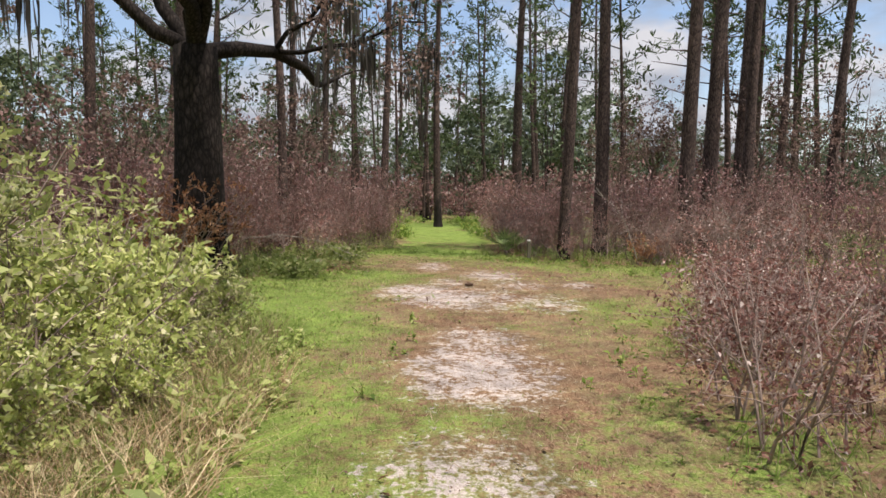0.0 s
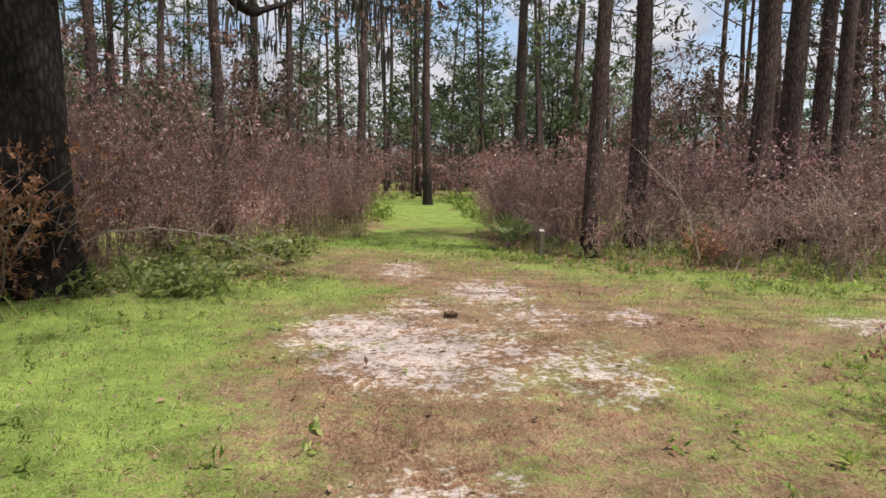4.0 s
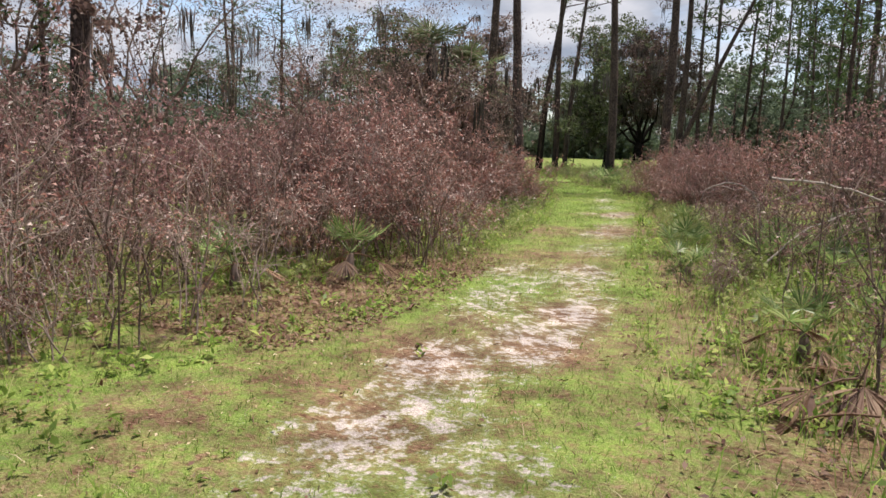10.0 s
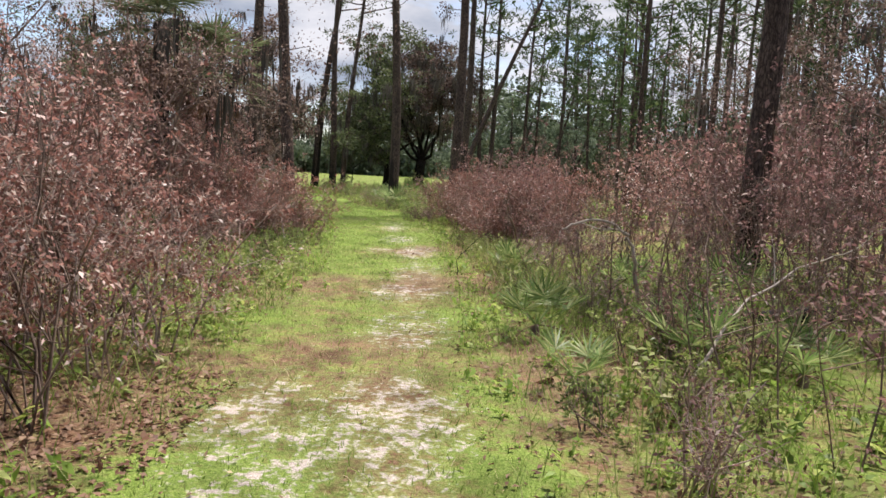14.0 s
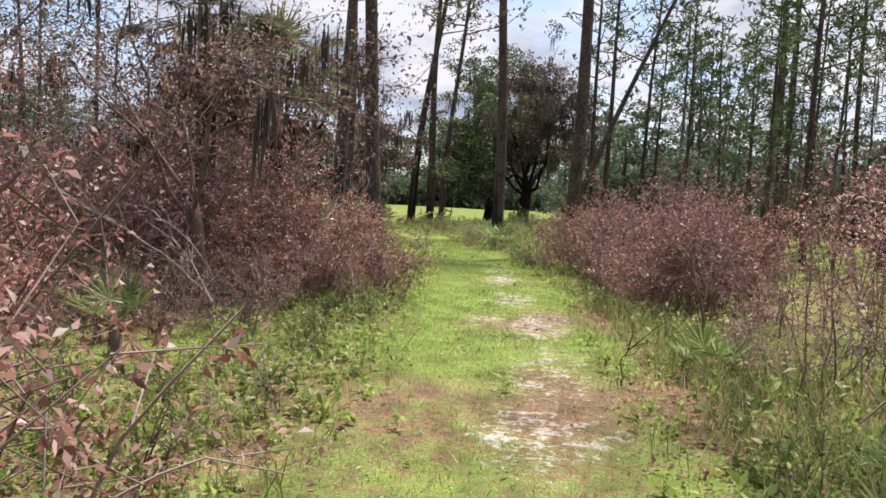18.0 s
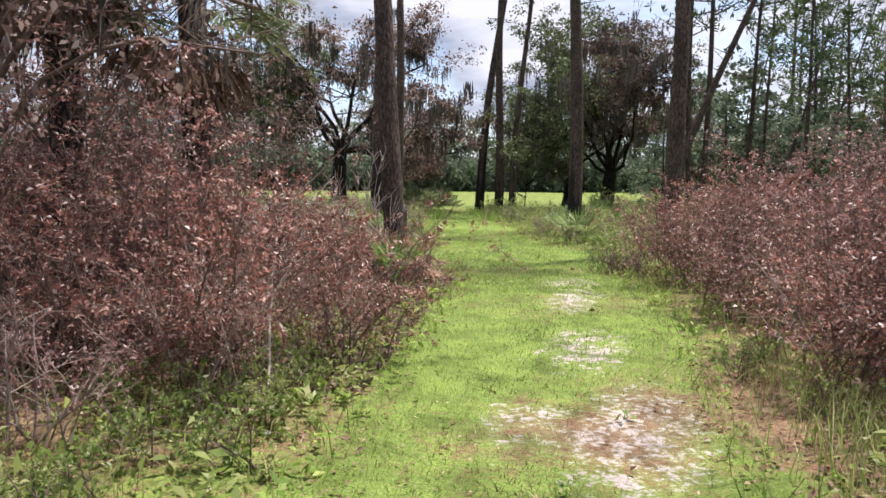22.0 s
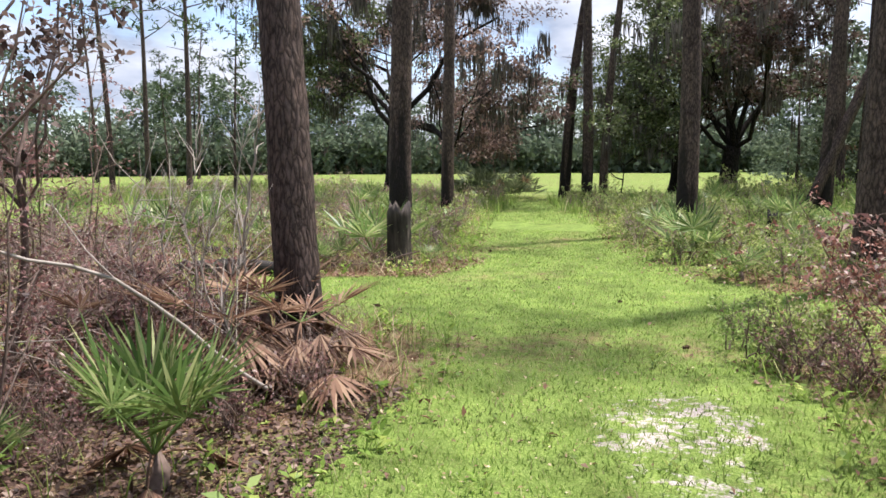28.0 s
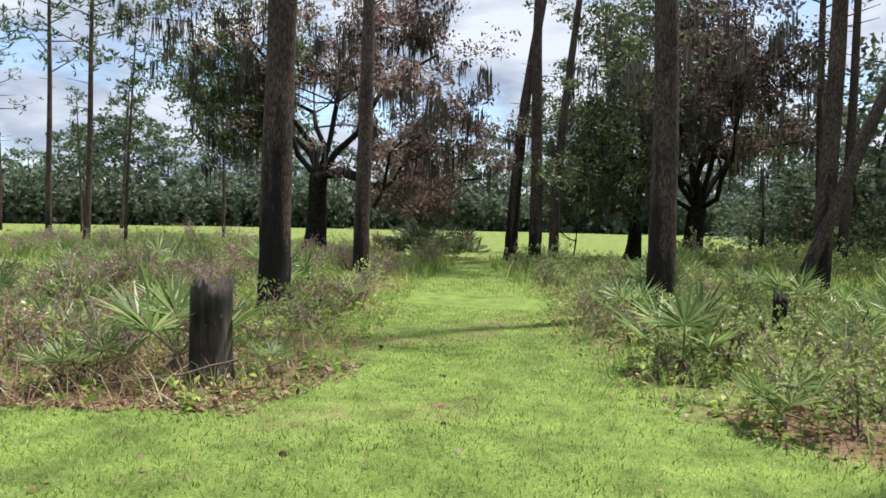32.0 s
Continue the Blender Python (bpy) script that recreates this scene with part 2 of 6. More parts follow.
M_GREEN = leaf_mat("shrub_leaf", [(0.0, (0.085, 0.145, 0.03)), (0.5, (0.19, 0.285, 0.07)), (0.85, (0.32, 0.40, 0.125)), (1.0, (0.52, 0.52, 0.28))], 0.42, 0.48, 0.4)
M_PALEGREEN = leaf_mat("pale_shrub_leaf", [(0.0, (0.22, 0.28, 0.07)), (0.4, (0.44, 0.50, 0.16)), (0.8, (0.62, 0.64, 0.27)), (1.0, (0.76, 0.72, 0.46))], 0.45, 0.5, 0.4)
M_WEED = leaf_mat("weed_leaf", [(0.0, (0.11, 0.19, 0.03)), (0.6, (0.25, 0.37, 0.07)), (1.0, (0.47, 0.52, 0.15))], 0.5, 0.5)
M_GRASS = leaf_mat("grass_blade", [(0.0, (0.13, 0.205, 0.042)), (0.45, (0.232, 0.345, 0.07)), (0.75, (0.36, 0.445, 0.125)), (1.0, (0.54, 0.49, 0.27))], 0.55, 0.5, 0.2, 0.8)
M_STRAW = leaf_mat("straw_blade", [(0.0, (0.17, 0.095, 0.055)), (0.5, (0.38, 0.27, 0.15)), (1.0, (0.64, 0.53, 0.35))], 0.6, 0.3)
M_LITTER = leaf_mat("fallen_leaf", [(0.0, (0.13, 0.06, 0.04)), (0.5, (0.25, 0.13, 0.08)), (1.0, (0.42, 0.28, 0.19))], 0.6, 0.2)
# burnt litter; the shade of the trees is put into its dark tone too
M_BURNT_SHADED = leaf_mat("burnt_shaded_leaf", [(0.0, (0.045, 0.027, 0.021)), (0.5, (0.11, 0.064, 0.047)), (0.9, (0.20, 0.125, 0.092)), (1.0, (0.36, 0.27, 0.21))], 0.6, 0.2)
M_PALM = leaf_mat("palmetto_leaf", [(0.0, (0.085, 0.155, 0.04)), (0.5, (0.19, 0.29, 0.085)), (0.85, (0.33, 0.41, 0.15)), (1.0, (0.48, 0.50, 0.24))], 0.42, 0.4, 0.4)
M_DEADPALM = leaf_mat("dead_palm_leaf", [(0.0, (0.095, 0.046, 0.03)), (0.5, (0.21, 0.115, 0.072)), (1.0, (0.40, 0.27, 0.175))], 0.65, 0.3)
M_SABAL = leaf_mat("cabbage_palm_leaf", [(0.0, (0.06, 0.085, 0.035)), (0.6, (0.125, 0.16, 0.07)), (1.0, (0.26, 0.28, 0.15))], 0.45, 0.35, 0.4)
M_NEEDLE = leaf_mat("pine_needle", [(0.0, (0.035, 0.06, 0.022)), (0.6, (0.07, 0.11, 0.04)), (1.0, (0.14, 0.18, 0.075))], 0.6, 0.35, 0.15)
M_OAKLEAF = leaf_mat("oak_leaf", [(0.0, (0.045, 0.065, 0.03)), (0.6, (0.085, 0.115, 0.052)), (1.0, (0.15, 0.185, 0.09))], 0.6, 0.3, 0.15)
M_OAKBROWN = leaf_mat("withered_oak_leaf", [(0.0, (0.07, 0.045, 0.038)), (0.5, (0.17, 0.11, 0.09)), (0.85, (0.28, 0.19, 0.16)), (1.0, (0.42, 0.34, 0.29))], 0.6, 0.42, 0.2)
M_MOSS = leaf_mat("spanish_moss", [(0.0, (0.055, 0.05, 0.045)), (1.0, (0.16, 0.145, 0.125))], 0.9, 0.3, 0.1)
M_WHITE = noise_mat("white_cap", [(0.3, (0.6, 0.6, 0.58)), (0.7, (0.82, 0.82, 0.8))], 30, 0.5)
M_LOG = noise_mat("burnt_log_wood", [(0.38, (0.014, 0.013, 0.012)), (0.5, (0.035, 0.031, 0.028)), (0.66, (0.11, 0.095, 0.085))], 18, 0.85, (0.1, 1, 1), 0.02)
M_POST = noise_mat("post_wood", [(0.3, (0.08, 0.075, 0.05)), (0.7, (0.19, 0.17, 0.12))], 25, 0.8, (1, 1, 0.2))
M_CONE = noise_mat("pine_cone_scale", [(0.3, (0.05, 0.03, 0.02)), (0.7, (0.17, 0.10, 0.065))], 60, 0.8)


def ground_material():
    """Pine straw, thin mown grass and bleached sand that break into one another in small patches."""
    m, nodes, links, p = node_mat("forest_floor")
    fine, mid, small, big = tex(nodes, links, 60, 5, 0.68), tex(nodes, links, 4.5, 5, 0.65), tex(nodes, links, 17, 5, 0.65), tex(nodes, links, 0.8, 4)
    streak = tex(nodes, links, 26, 4, 0.6, (1.0, 2.6, 1.0))
    needles = ramp(nodes, [(0.32, (0.08, 0.041, 0.025)), (0.5, (0.20, 0.108, 0.066)), (0.66, (0.37, 0.25, 0.168))])
    straw = ramp(nodes, [(0.32, (0.12, 0.088, 0.044)), (0.5, (0.265, 0.20, 0.11)), (0.68, (0.46, 0.375, 0.245))])
    grass = ramp(nodes, [(0.32, (0.10, 0.15, 0.03)), (0.5, (0.19, 0.28, 0.058)), (0.68, (0.33, 0.39, 0.125))])
    sandc = ramp(nodes, [(0.3, (0.28, 0.222, 0.195)), (0.48, (0.48, 0.415, 0.38)), (0.68, (0.68, 0.62, 0.585))])
    for r, n in ((needles, streak), (straw, fine), (grass, fine), (sandc, fine)):
        links.new(n.outputs["Fac"], r.inputs["Fac"])

    def mask(source, a1, a2, sharp):
        """source plus noise at two scales, cut to a soft-edged mask."""
        v = source
        for n, amount in ((mid, a1), (small, a2)):
            s, g = nodes.new("ShaderNodeMath"), nodes.new("ShaderNodeMath")
            s.operation, g.operation = "SUBTRACT", "MULTIPLY_ADD"
            links.new(n.outputs["Fac"], s.inputs[0])
            s.inputs[1].default_value = 0.5
            links.new(s.outputs["Value"], g.inputs[0])
            g.inputs[1].default_value = amount
            links.new(v, g.inputs[2])
            v = g.outputs["Value"]
        f = nodes.new("ShaderNodeMapRange")
        f.inputs["From Min"].default_value, f.inputs["From Max"].default_value = 0.5 - sharp, 0.5 + sharp
        links.new(v, f.inputs["Value"])
        return f.outputs["Result"]

    def attr(name):
        n = nodes.new("ShaderNodeAttribute")
        n.attribute_name = name
        return n.outputs["Fac"]

    col = needles.outputs["Color"]
    for over, fac in ((straw, mask(big.outputs["Fac"], 1.2, 0.9, 0.3)), (grass, mask(attr("green"), 1.5, 1.6, 0.3)), (sandc, mask(attr("sand"), 2.8, 3.2, 0.2))):
        mx = nodes.new("ShaderNodeMixRGB")
        links.new(fac, mx.inputs["Fac"])
        links.new(col, mx.inputs["Color1"])
        links.new(over.outputs["Color"], mx.inputs["Color2"])
        col = mx.outputs["Color"]
    # mottling: worn spots, and dappled tree shade painted into the ground colour
    worn_dapple = ramp(nodes, [(0.33, (0.5, 0.49, 0.48)), (0.5, (0.88, 0.88, 0.88)), (0.68, (1.22, 1.18, 1.12))])
    blot = tex(nodes, links, 2.2, 6, 0.7)
    links.new(blot.outputs["Fac"], worn_dapple.inputs["Fac"])
    mul = nodes.new("ShaderNodeMixRGB")
    mul.blend_type, mul.inputs["Fac"].default_value = "MULTIPLY", 1.0
    links.new(col, mul.inputs["Color1"])
    links.new(worn_dapple.outputs["Color"], mul.inputs["Color2"])
    links.new(mul.outputs["Color"], p.inputs["Base Color"])
    p.inputs["Roughness"].default_value, p.inputs["Specular IOR Level"].default_value = 0.95, 0.1
    h = nodes.new("ShaderNodeMath")
    h.operation = "ADD"
    links.new(fine.outputs["Fac"], h.inputs[0])
    links.new(small.outputs["Fac"], h.inputs[1])
    bump(nodes, links, p, h.outputs["Value"], 0.8, 0.025)
    return m


M_GROUND = ground_material()


# ---------------------------------------------------------------- mesh tools
rng = np.random.default_rng(11)


def unit(v):
    return v / np.maximum(np.linalg.norm(v, axis=-1, keepdims=True), 1e-9)


class Geo:
    """Collects tubes, leaves and free faces, then becomes one mesh."""

    def __init__(self):
        self.v, self.q, self.t, self.qm, self.tm, self.n = [], [], [], [], [], 0

    def add(self, v, quads=None, tris=None, mat=0):
        if quads is not None and len(quads):
            self.q.append(np.asarray(quads) + self.n)
            self.qm.append(np.full(len(quads), 0) + mat)
        if tris is not None and len(tris):
            self.t.append(np.asarray(tris) + self.n)
            self.tm.append(np.full(len(tris), 0) + mat)
        self.v.append(np.asarray(v, float))
        self.n += len(v)
        return self

    def tube(self, pts, radii, sides=5, mat=0, cap=True):
        pts, radii = np.asarray(pts, float), np.asarray(radii, float)
        k = len(pts)
        d = unit(np.gradient(pts, axis=0))
        ref = np.where(np.abs(d[:, 2:3]) > 0.9, [[1.0, 0, 0]], [[0, 0, 1.0]])
        a = unit(np.cross(d, ref))
        b = np.cross(d, a)
        ang = np.arange(sides) * 2 * np.pi / sides
        ring = pts[:, None] + radii[:, None, None] * (np.cos(ang)[None, :, None] * a[:, None] + np.sin(ang)[None, :, None] * b[:, None])
        i, j = np.meshgrid(np.arange(k - 1), np.arange(sides), indexing="ij")
        j2 = (j + 1) % sides
        quads = np.stack([i * sides + j, i * sides + j2, (i + 1) * sides + j2, (i + 1) * sides + j], -1).reshape(-1, 4)
        v = ring.reshape(-1, 3)
        tris = None
        if cap:
            v = np.vstack([v, pts[-1] + d[-1] * radii[-1] * 0.5])
            jj = np.arange(sides)
            tris = np.stack([(k - 1) * sides + jj, (k - 1) * sides + (jj + 1) % sides, np.full(sides, k * sides)], -1)
        return self.add(v, quads, tris, mat)

    def leaves(self, base, axis, normal, length, width, mat=0, fold=0.25, wide_at=0.45):
        """Kite-shaped, folded leaves: base point, direction, face normal."""
        base, axis = np.asarray(base, float), unit(np.asarray(axis, float))
        n = len(base)
        side = unit(np.cross(axis, normal))
        up = np.cross(side, axis)
        length, width = np.broadcast_to(length, n)[:, None], np.broadcast_to(width, n)[:, None]
        mid = base + axis * length * wide_at + up * width * fold
        v = np.stack([base, mid + side * width / 2, base + axis * length, mid - side * width / 2], 1).reshape(-1, 3)
        return self.add(v, np.arange(n * 4).reshape(-1, 4), None, mat)

    def blades(self, base, lean, height, width, mat=0):
        """Grass blades: a narrow upright quad that tapers, then a bent tip."""
        n = len(base)
        ang = rng.uniform(0, 2 * np.pi, n)
        side = np.stack([np.cos(ang), np.sin(ang), np.zeros(n)], 1) * (width / 2)[:, None]
        up = np.array([0, 0, 1.0])
        mid = base + up * (height * 0.6)[:, None] + lean * 0.35
        tip = base + up * (height * 0.95)[:, None] + lean
        v = np.stack([base - side, base + side, mid + side * 0.7, mid - side * 0.7, tip], 1).reshape(-1, 3)
        k = np.arange(n)[:, None] * 5
        return self.add(v, k + [[0, 1, 2, 3]], k + [[3, 2, 4]], mat)

    def arrays(self):
        cat = lambda some, w: np.concatenate(some) if some else np.zeros((0, w), int)
        return np.concatenate(self.v), cat(self.q, 4), cat(self.t, 3), np.concatenate(self.qm) if self.qm else np.zeros(0, int), np.concatenate(self.tm) if self.tm else np.zeros(0, int)

    def scattered(self, places, turns, scales):
        """This piece set down many times, as a new collection of faces."""
        v, q, t, qm, tm = self.arrays()
        out = Geo()
        for p, a, s in zip(places, turns, scales):
            c, si = math.cos(a) * s, math.sin(a) * s
            w = np.stack([v[:, 0] * c - v[:, 1] * si, v[:, 0] * si + v[:, 1] * c, v[:, 2] * s], 1) + p
            out.add(w)
            out.q.append(q + out.n - len(v)), out.t.append(t + out.n - len(v)), out.qm.append(qm), out.tm.append(tm)
        return out

    def merge(self, other):
        v, q, t, qm, tm = other.arrays()
        base = self.n
        self.add(v)
        self.q.append(q + base), self.t.append(t + base), self.qm.append(qm), self.tm.append(tm)
        return self

    def mesh(self, name, mats, smooth=False):
        v, q, t, qm, tm = self.arrays()
        me = bpy.data.meshes.new(name)
        me.vertices.add(len(v))
        me.vertices.foreach_set("co", v.astype(np.float32).ravel())
        loops = np.concatenate([q.ravel(), t.ravel()]).astype(np.int32)
        me.loops.add(len(loops))
        me.loops.foreach_set("vertex_index", loops)
        me.polygons.add(len(q) + len(t))
        starts = np.concatenate([np.arange(len(q)) * 4, len(q) * 4 + np.arange(len(t)) * 3]).astype(np.int32)
        me.polygons.foreach_set("loop_start", starts)
        me.polygons.foreach_set("material_index", np.concatenate([qm, tm]).astype(np.int32))
        if smooth:
            me.polygons.foreach_set("use_smooth", np.ones(len(q) + len(t), bool))
        for m in mats:
            me.materials.append(m)
        me.update(calc_edges=True)
        me.validate()
        return me


def thing(name, label, category, group="", kind="", place=(0, 0, 0)):
    ob = new(name)
    ob.location = place
    return tagged(ob, label, category, group, kind)


def part(name, geo, mats, parent, label="", smooth=False):
    ob = new(name, geo.mesh(name, mats if isinstance(mats, (list, tuple)) else [mats], smooth))
    ob.parent = parent
    return tagged(ob, label)


def put_copy(ob, x, y, turn=0.0, scale=1.0, lean=0.0):
    m = pose(x, y, float(rise(x, y)), lean, 0, turn) @ Matrix.Scale(scale, 4)
    return copy_thing(ob, m)


def rand_dirs(n, up=0.0):
    d = rng.normal(size=(n, 3))
    d[:, 2] += up
    return unit(d)


# ---------------------------------------------------------------- plan: edges of the trodden ground
BY = [-7.5, -4.6, -3.4, -1.3, 1.2, 3.8, 6.6, 8.5, 12.0, 15.5, 18.4, 20.3, 20.9, 22.4, 23.1, 24.8, 28.5, 32.6, 37.0, 45.4]
BL = [-2.6, -3.1, -2.0, -1.2, -1.0, -1.2, -1.4, -1.4, -1.9, -2.5, -2.9, -3.5, -7.5, -8.0, -5.2, -5.1, -6.3, -7.6, -9.0, -11.0]
BR = [3.4, 2.7, 2.1, 1.7, 1.5, 1.2, 1.1, 1.0, 0.7, 0.35, 0.05, -0.7, 1.6, 2.2, 0.6, -1.9, -3.4, -4.6, -6.4, -9.6]
AX = [-30, -15, -12.7, -9.5, -8.3, -6, -3.5, -1, 2, 3.4, 4.3, 7.7, 16]
AS = [-9.8, -9.5, -9.4, -9.8, -10.7, -12.0, -12.8, -13.0, -14.2, -13.2, -11.6, -11.8, -12.4]
NX = [-30, -15, -7.5, -5.1, -3.5, -2.4, 2.6, 3.4, 4.2, 8, 16]
AN = [-6.0, -6.7, -7.4, -6.4, -4.5, -4.2, -4.6, -6.3, -6.9, -7.9, -8.4]


def openness(x, y):
    """How far a place lies inside the mown paths (negative: in the growth)."""
    x, y = np.asarray(x, float), np.asarray(y, float)
    b = np.minimum(x - np.interp(y, BY, BL), np.interp(y, BY, BR) - x)
    b = np.where((y < -7.5) | (y > 45.4), -9, b)
    a = np.minimum(y - np.interp(x, AX, AS), np.interp(x, NX, AN) - y)
    a = np.where(x < -29, -3, a)
    field = np.minimum(y - np.interp(x, [-90, -30, -18, -13, -9, 0, 8], [84, 58, 52, 45, 44, 47, 60]), 4)
    field = np.minimum(field, np.interp(y, [45, 60, 100], [1.0, -1.0, -4.0]) - x)
    field = np.where(y > 104, -3, field)
    return np.maximum(np.maximum(a, b), field)


SAND = [  # centre, half lengths, strength
    (5.8, -9.4, 0.9, 0.55, 1.0), (4.4, -9.2, 0.7, 0.45, 0.7), (1.2, -8.8, 1.0, 0.6, 0.62), (0.4, -9.7, 0.7, 0.55, 0.95), (1.2, -9.3, 0.8, 0.6, 1.0),
    (1.8, -7.8, 0.7, 0.4, 0.6), (-1.8, -8.2, 0.8, 0.45, 0.8), (-3.9, -9.2, 0.9, 0.35, 0.6), (-0.7, -9.1, 0.6, 0.35, 0.55), (-0.2, -7.9, 0.6, 0.4, 0.6), (8.6, -9.8, 0.9, 0.5, 0.7),
    (0.0, -6.9, 0.5, 0.3, 0.6), (0.4, -4.5, 0.5, 0.5, 0.85), (0.3, -3.2, 0.5, 0.7, 0.7), (0.9, -3.6, 0.35, 0.6, 0.65), (0.2, -2.2, 0.3, 0.8, 0.75),
    (0.1, -1.8, 0.3, 0.6, 0.8), (0.6, -0.8, 0.35, 0.8, 0.8), (-0.1, 0.7, 0.3, 1.0, 0.75), (0.75, 0.5, 0.3, 0.9, 0.8), (-0.4, 2.4, 0.25, 0.8, 0.6), (0.5, 2.4, 0.4, 0.8, 0.8),
    (0.0, 1.8, 0.3, 0.6, 0.6), (0.4, 5.1, 0.35, 0.7, 0.6), (0.15, 7.1, 0.35, 0.6, 0.75), (0.2, 9.0, 0.35, 1.2, 0.5), (0.0, 11.1, 0.2, 0.35, 0.8), (0.0, 11.8, 0.35, 0.9, 0.85), (-0.5, 14.1, 0.35, 0.7, 0.85),
    (-0.9, 16.9, 0.25, 0.8, 0.9), (-1.15, 18.5, 0.35, 0.5, 0.9), (-0.75, 11.9, 0.2, 0.4, 0.6), (0.6, 7.3, 0.3, 0.3, 0.5)]


def sandiness(x, y):
    s = np.zeros_like(x)
    for cx, cy, rx, ry, k in SAND:
        s = np.maximum(s, k * np.exp(-0.5 * (((x - cx) / rx) ** 2 + ((y - cy) / ry) ** 2) ** 1.4))
    return s * np.interp(y, [-6.5, -4, 5], [0.72, 0.60, 0.52]) - 0.5 * np.exp(-(s / 0.2) ** 2)


def wave(x, y, f, seed):
    """A cheap smooth noise from sines, about -1 to 1."""
    r = np.random.default_rng(seed)
    out = np.zeros_like(x)
    for k in range(6):
        a, p, g = r.uniform(0, 6.28), r.uniform(0, 6.28), f * r.uniform(0.6, 1.9)
        out += np.sin((x * math.cos(a) + y * math.sin(a)) * g + p)
    return out / 3.0


def greenness(x, y):
    d = openness(x, y)
    g = 0.62 + 0.3 * wave(x, y, 1.3, 5) + 0.15 * wave(x, y, 4.0, 6)
    clearing = np.exp(-(((x - 1.5) / 7.0) ** 2 + ((y + 8.6) / np.where(y > -8.6, 2.7, 1.8)) ** 2))
    g -= 0.55 * clearing
    g += 0.32 * np.exp(-(((x - 2.0) / 4.5) ** 2 + ((y + 11.6) / 1.0) ** 2))
    g -= 0.25 * np.exp(-(((x + 1.3) / 0.8) ** 2 + ((y - 6.0) / 2.2) ** 2))
    g += 0.35 * np.clip((y - 5) / 9, 0, 1) * (d > 0)
    g += np.where((x < -7) & (d > 0) & (y < 0), 0.3, 0)
    g -= 0.55 * np.exp(-(((x + 1.35) / 0.55) ** 2 + ((y - 0.6) / 2.2) ** 2))
    g -= 0.1 * np.exp(-(((x - np.interp(y, [2, 12, 18], [0.35, 0.05, -0.9])) / 0.55) ** 2)) * ((y > 0) & (y < 19))
    g += 0.35 * np.exp(-(((x - 1.5) / 3.0) ** 2 + ((y + 12.6) / 1.7) ** 2))
    g = np.where(d < 0, g - 0.34 * np.clip(-d * 2, 0, 1) + 0.2 * np.clip((y - 22) / 4, 0, 1) + 0.3 * np.clip((-d - 1.6) / 1.5, 0, 1), g)
    return np.where(y > 44, 0.72 + 0.12 * wave(x, y, 0.35, 8), g)


def rise(x, y):
    """The field beyond the path swells gently."""
    u = np.clip((np.hypot(x + 2, y - 20) - 34) / 52, 0, 1)
    v = np.clip((np.asarray(y, float) - 26) / 18, 0, 1)
    return 0.5 * u * u * (3 - 2 * u) * v * v * (3 - 2 * v)


def height_at(x, y):
    return rise(x, y) + 0.012 * wave(x, y, 2.2, 3) + 0.02 * wave(x, y, 0.6, 4)


def lines(core0, core1, step, far):
    a, s = [core1], step
    while a[-1] < far:
        s *= 1.22
        a.append(a[-1] + s)
    b, s = [core0], step
    while b[-1] > -far:
        s *= 1.22
        b.append(b[-1] - s)
    return np.concatenate([b[:0:-1], np.arange(core0, core1, step), a])


gx, gy = lines(-12, 13, 0.15, 900), lines(-15, 33, 0.17, 900)
GX, GY = np.meshgrid(gx, gy, indexing="ij")
px_, py_ = GX.ravel(), GY.ravel()
near = (np.abs(px_) < 120) & (np.abs(py_) < 160)
gi, gj = np.meshgrid(np.arange(len(gx) - 1), np.arange(len(gy) - 1), indexing="ij")
k0 = (gi * len(gy) + gj).ravel()
ground_geo = Geo().add(np.stack([px_, py_, np.where(near, height_at(px_, py_), rise(px_, py_))], 1), np.stack([k0, k0 + len(gy), k0 + len(gy) + 1, k0 + 1], 1))
ground = new("ground", ground_geo.mesh("ground", [M_GROUND], True))
tagged(ground, "mown grass, pine straw and pale sand on a forest path", "ground", kind="structure")
for attr, values in (("sand", sandiness(px_, py_)), ("green", greenness(px_, py_))):
    ground.data.attributes.new(attr, "FLOAT", "POINT").data.foreach_set("value", values.astype(np.float32))


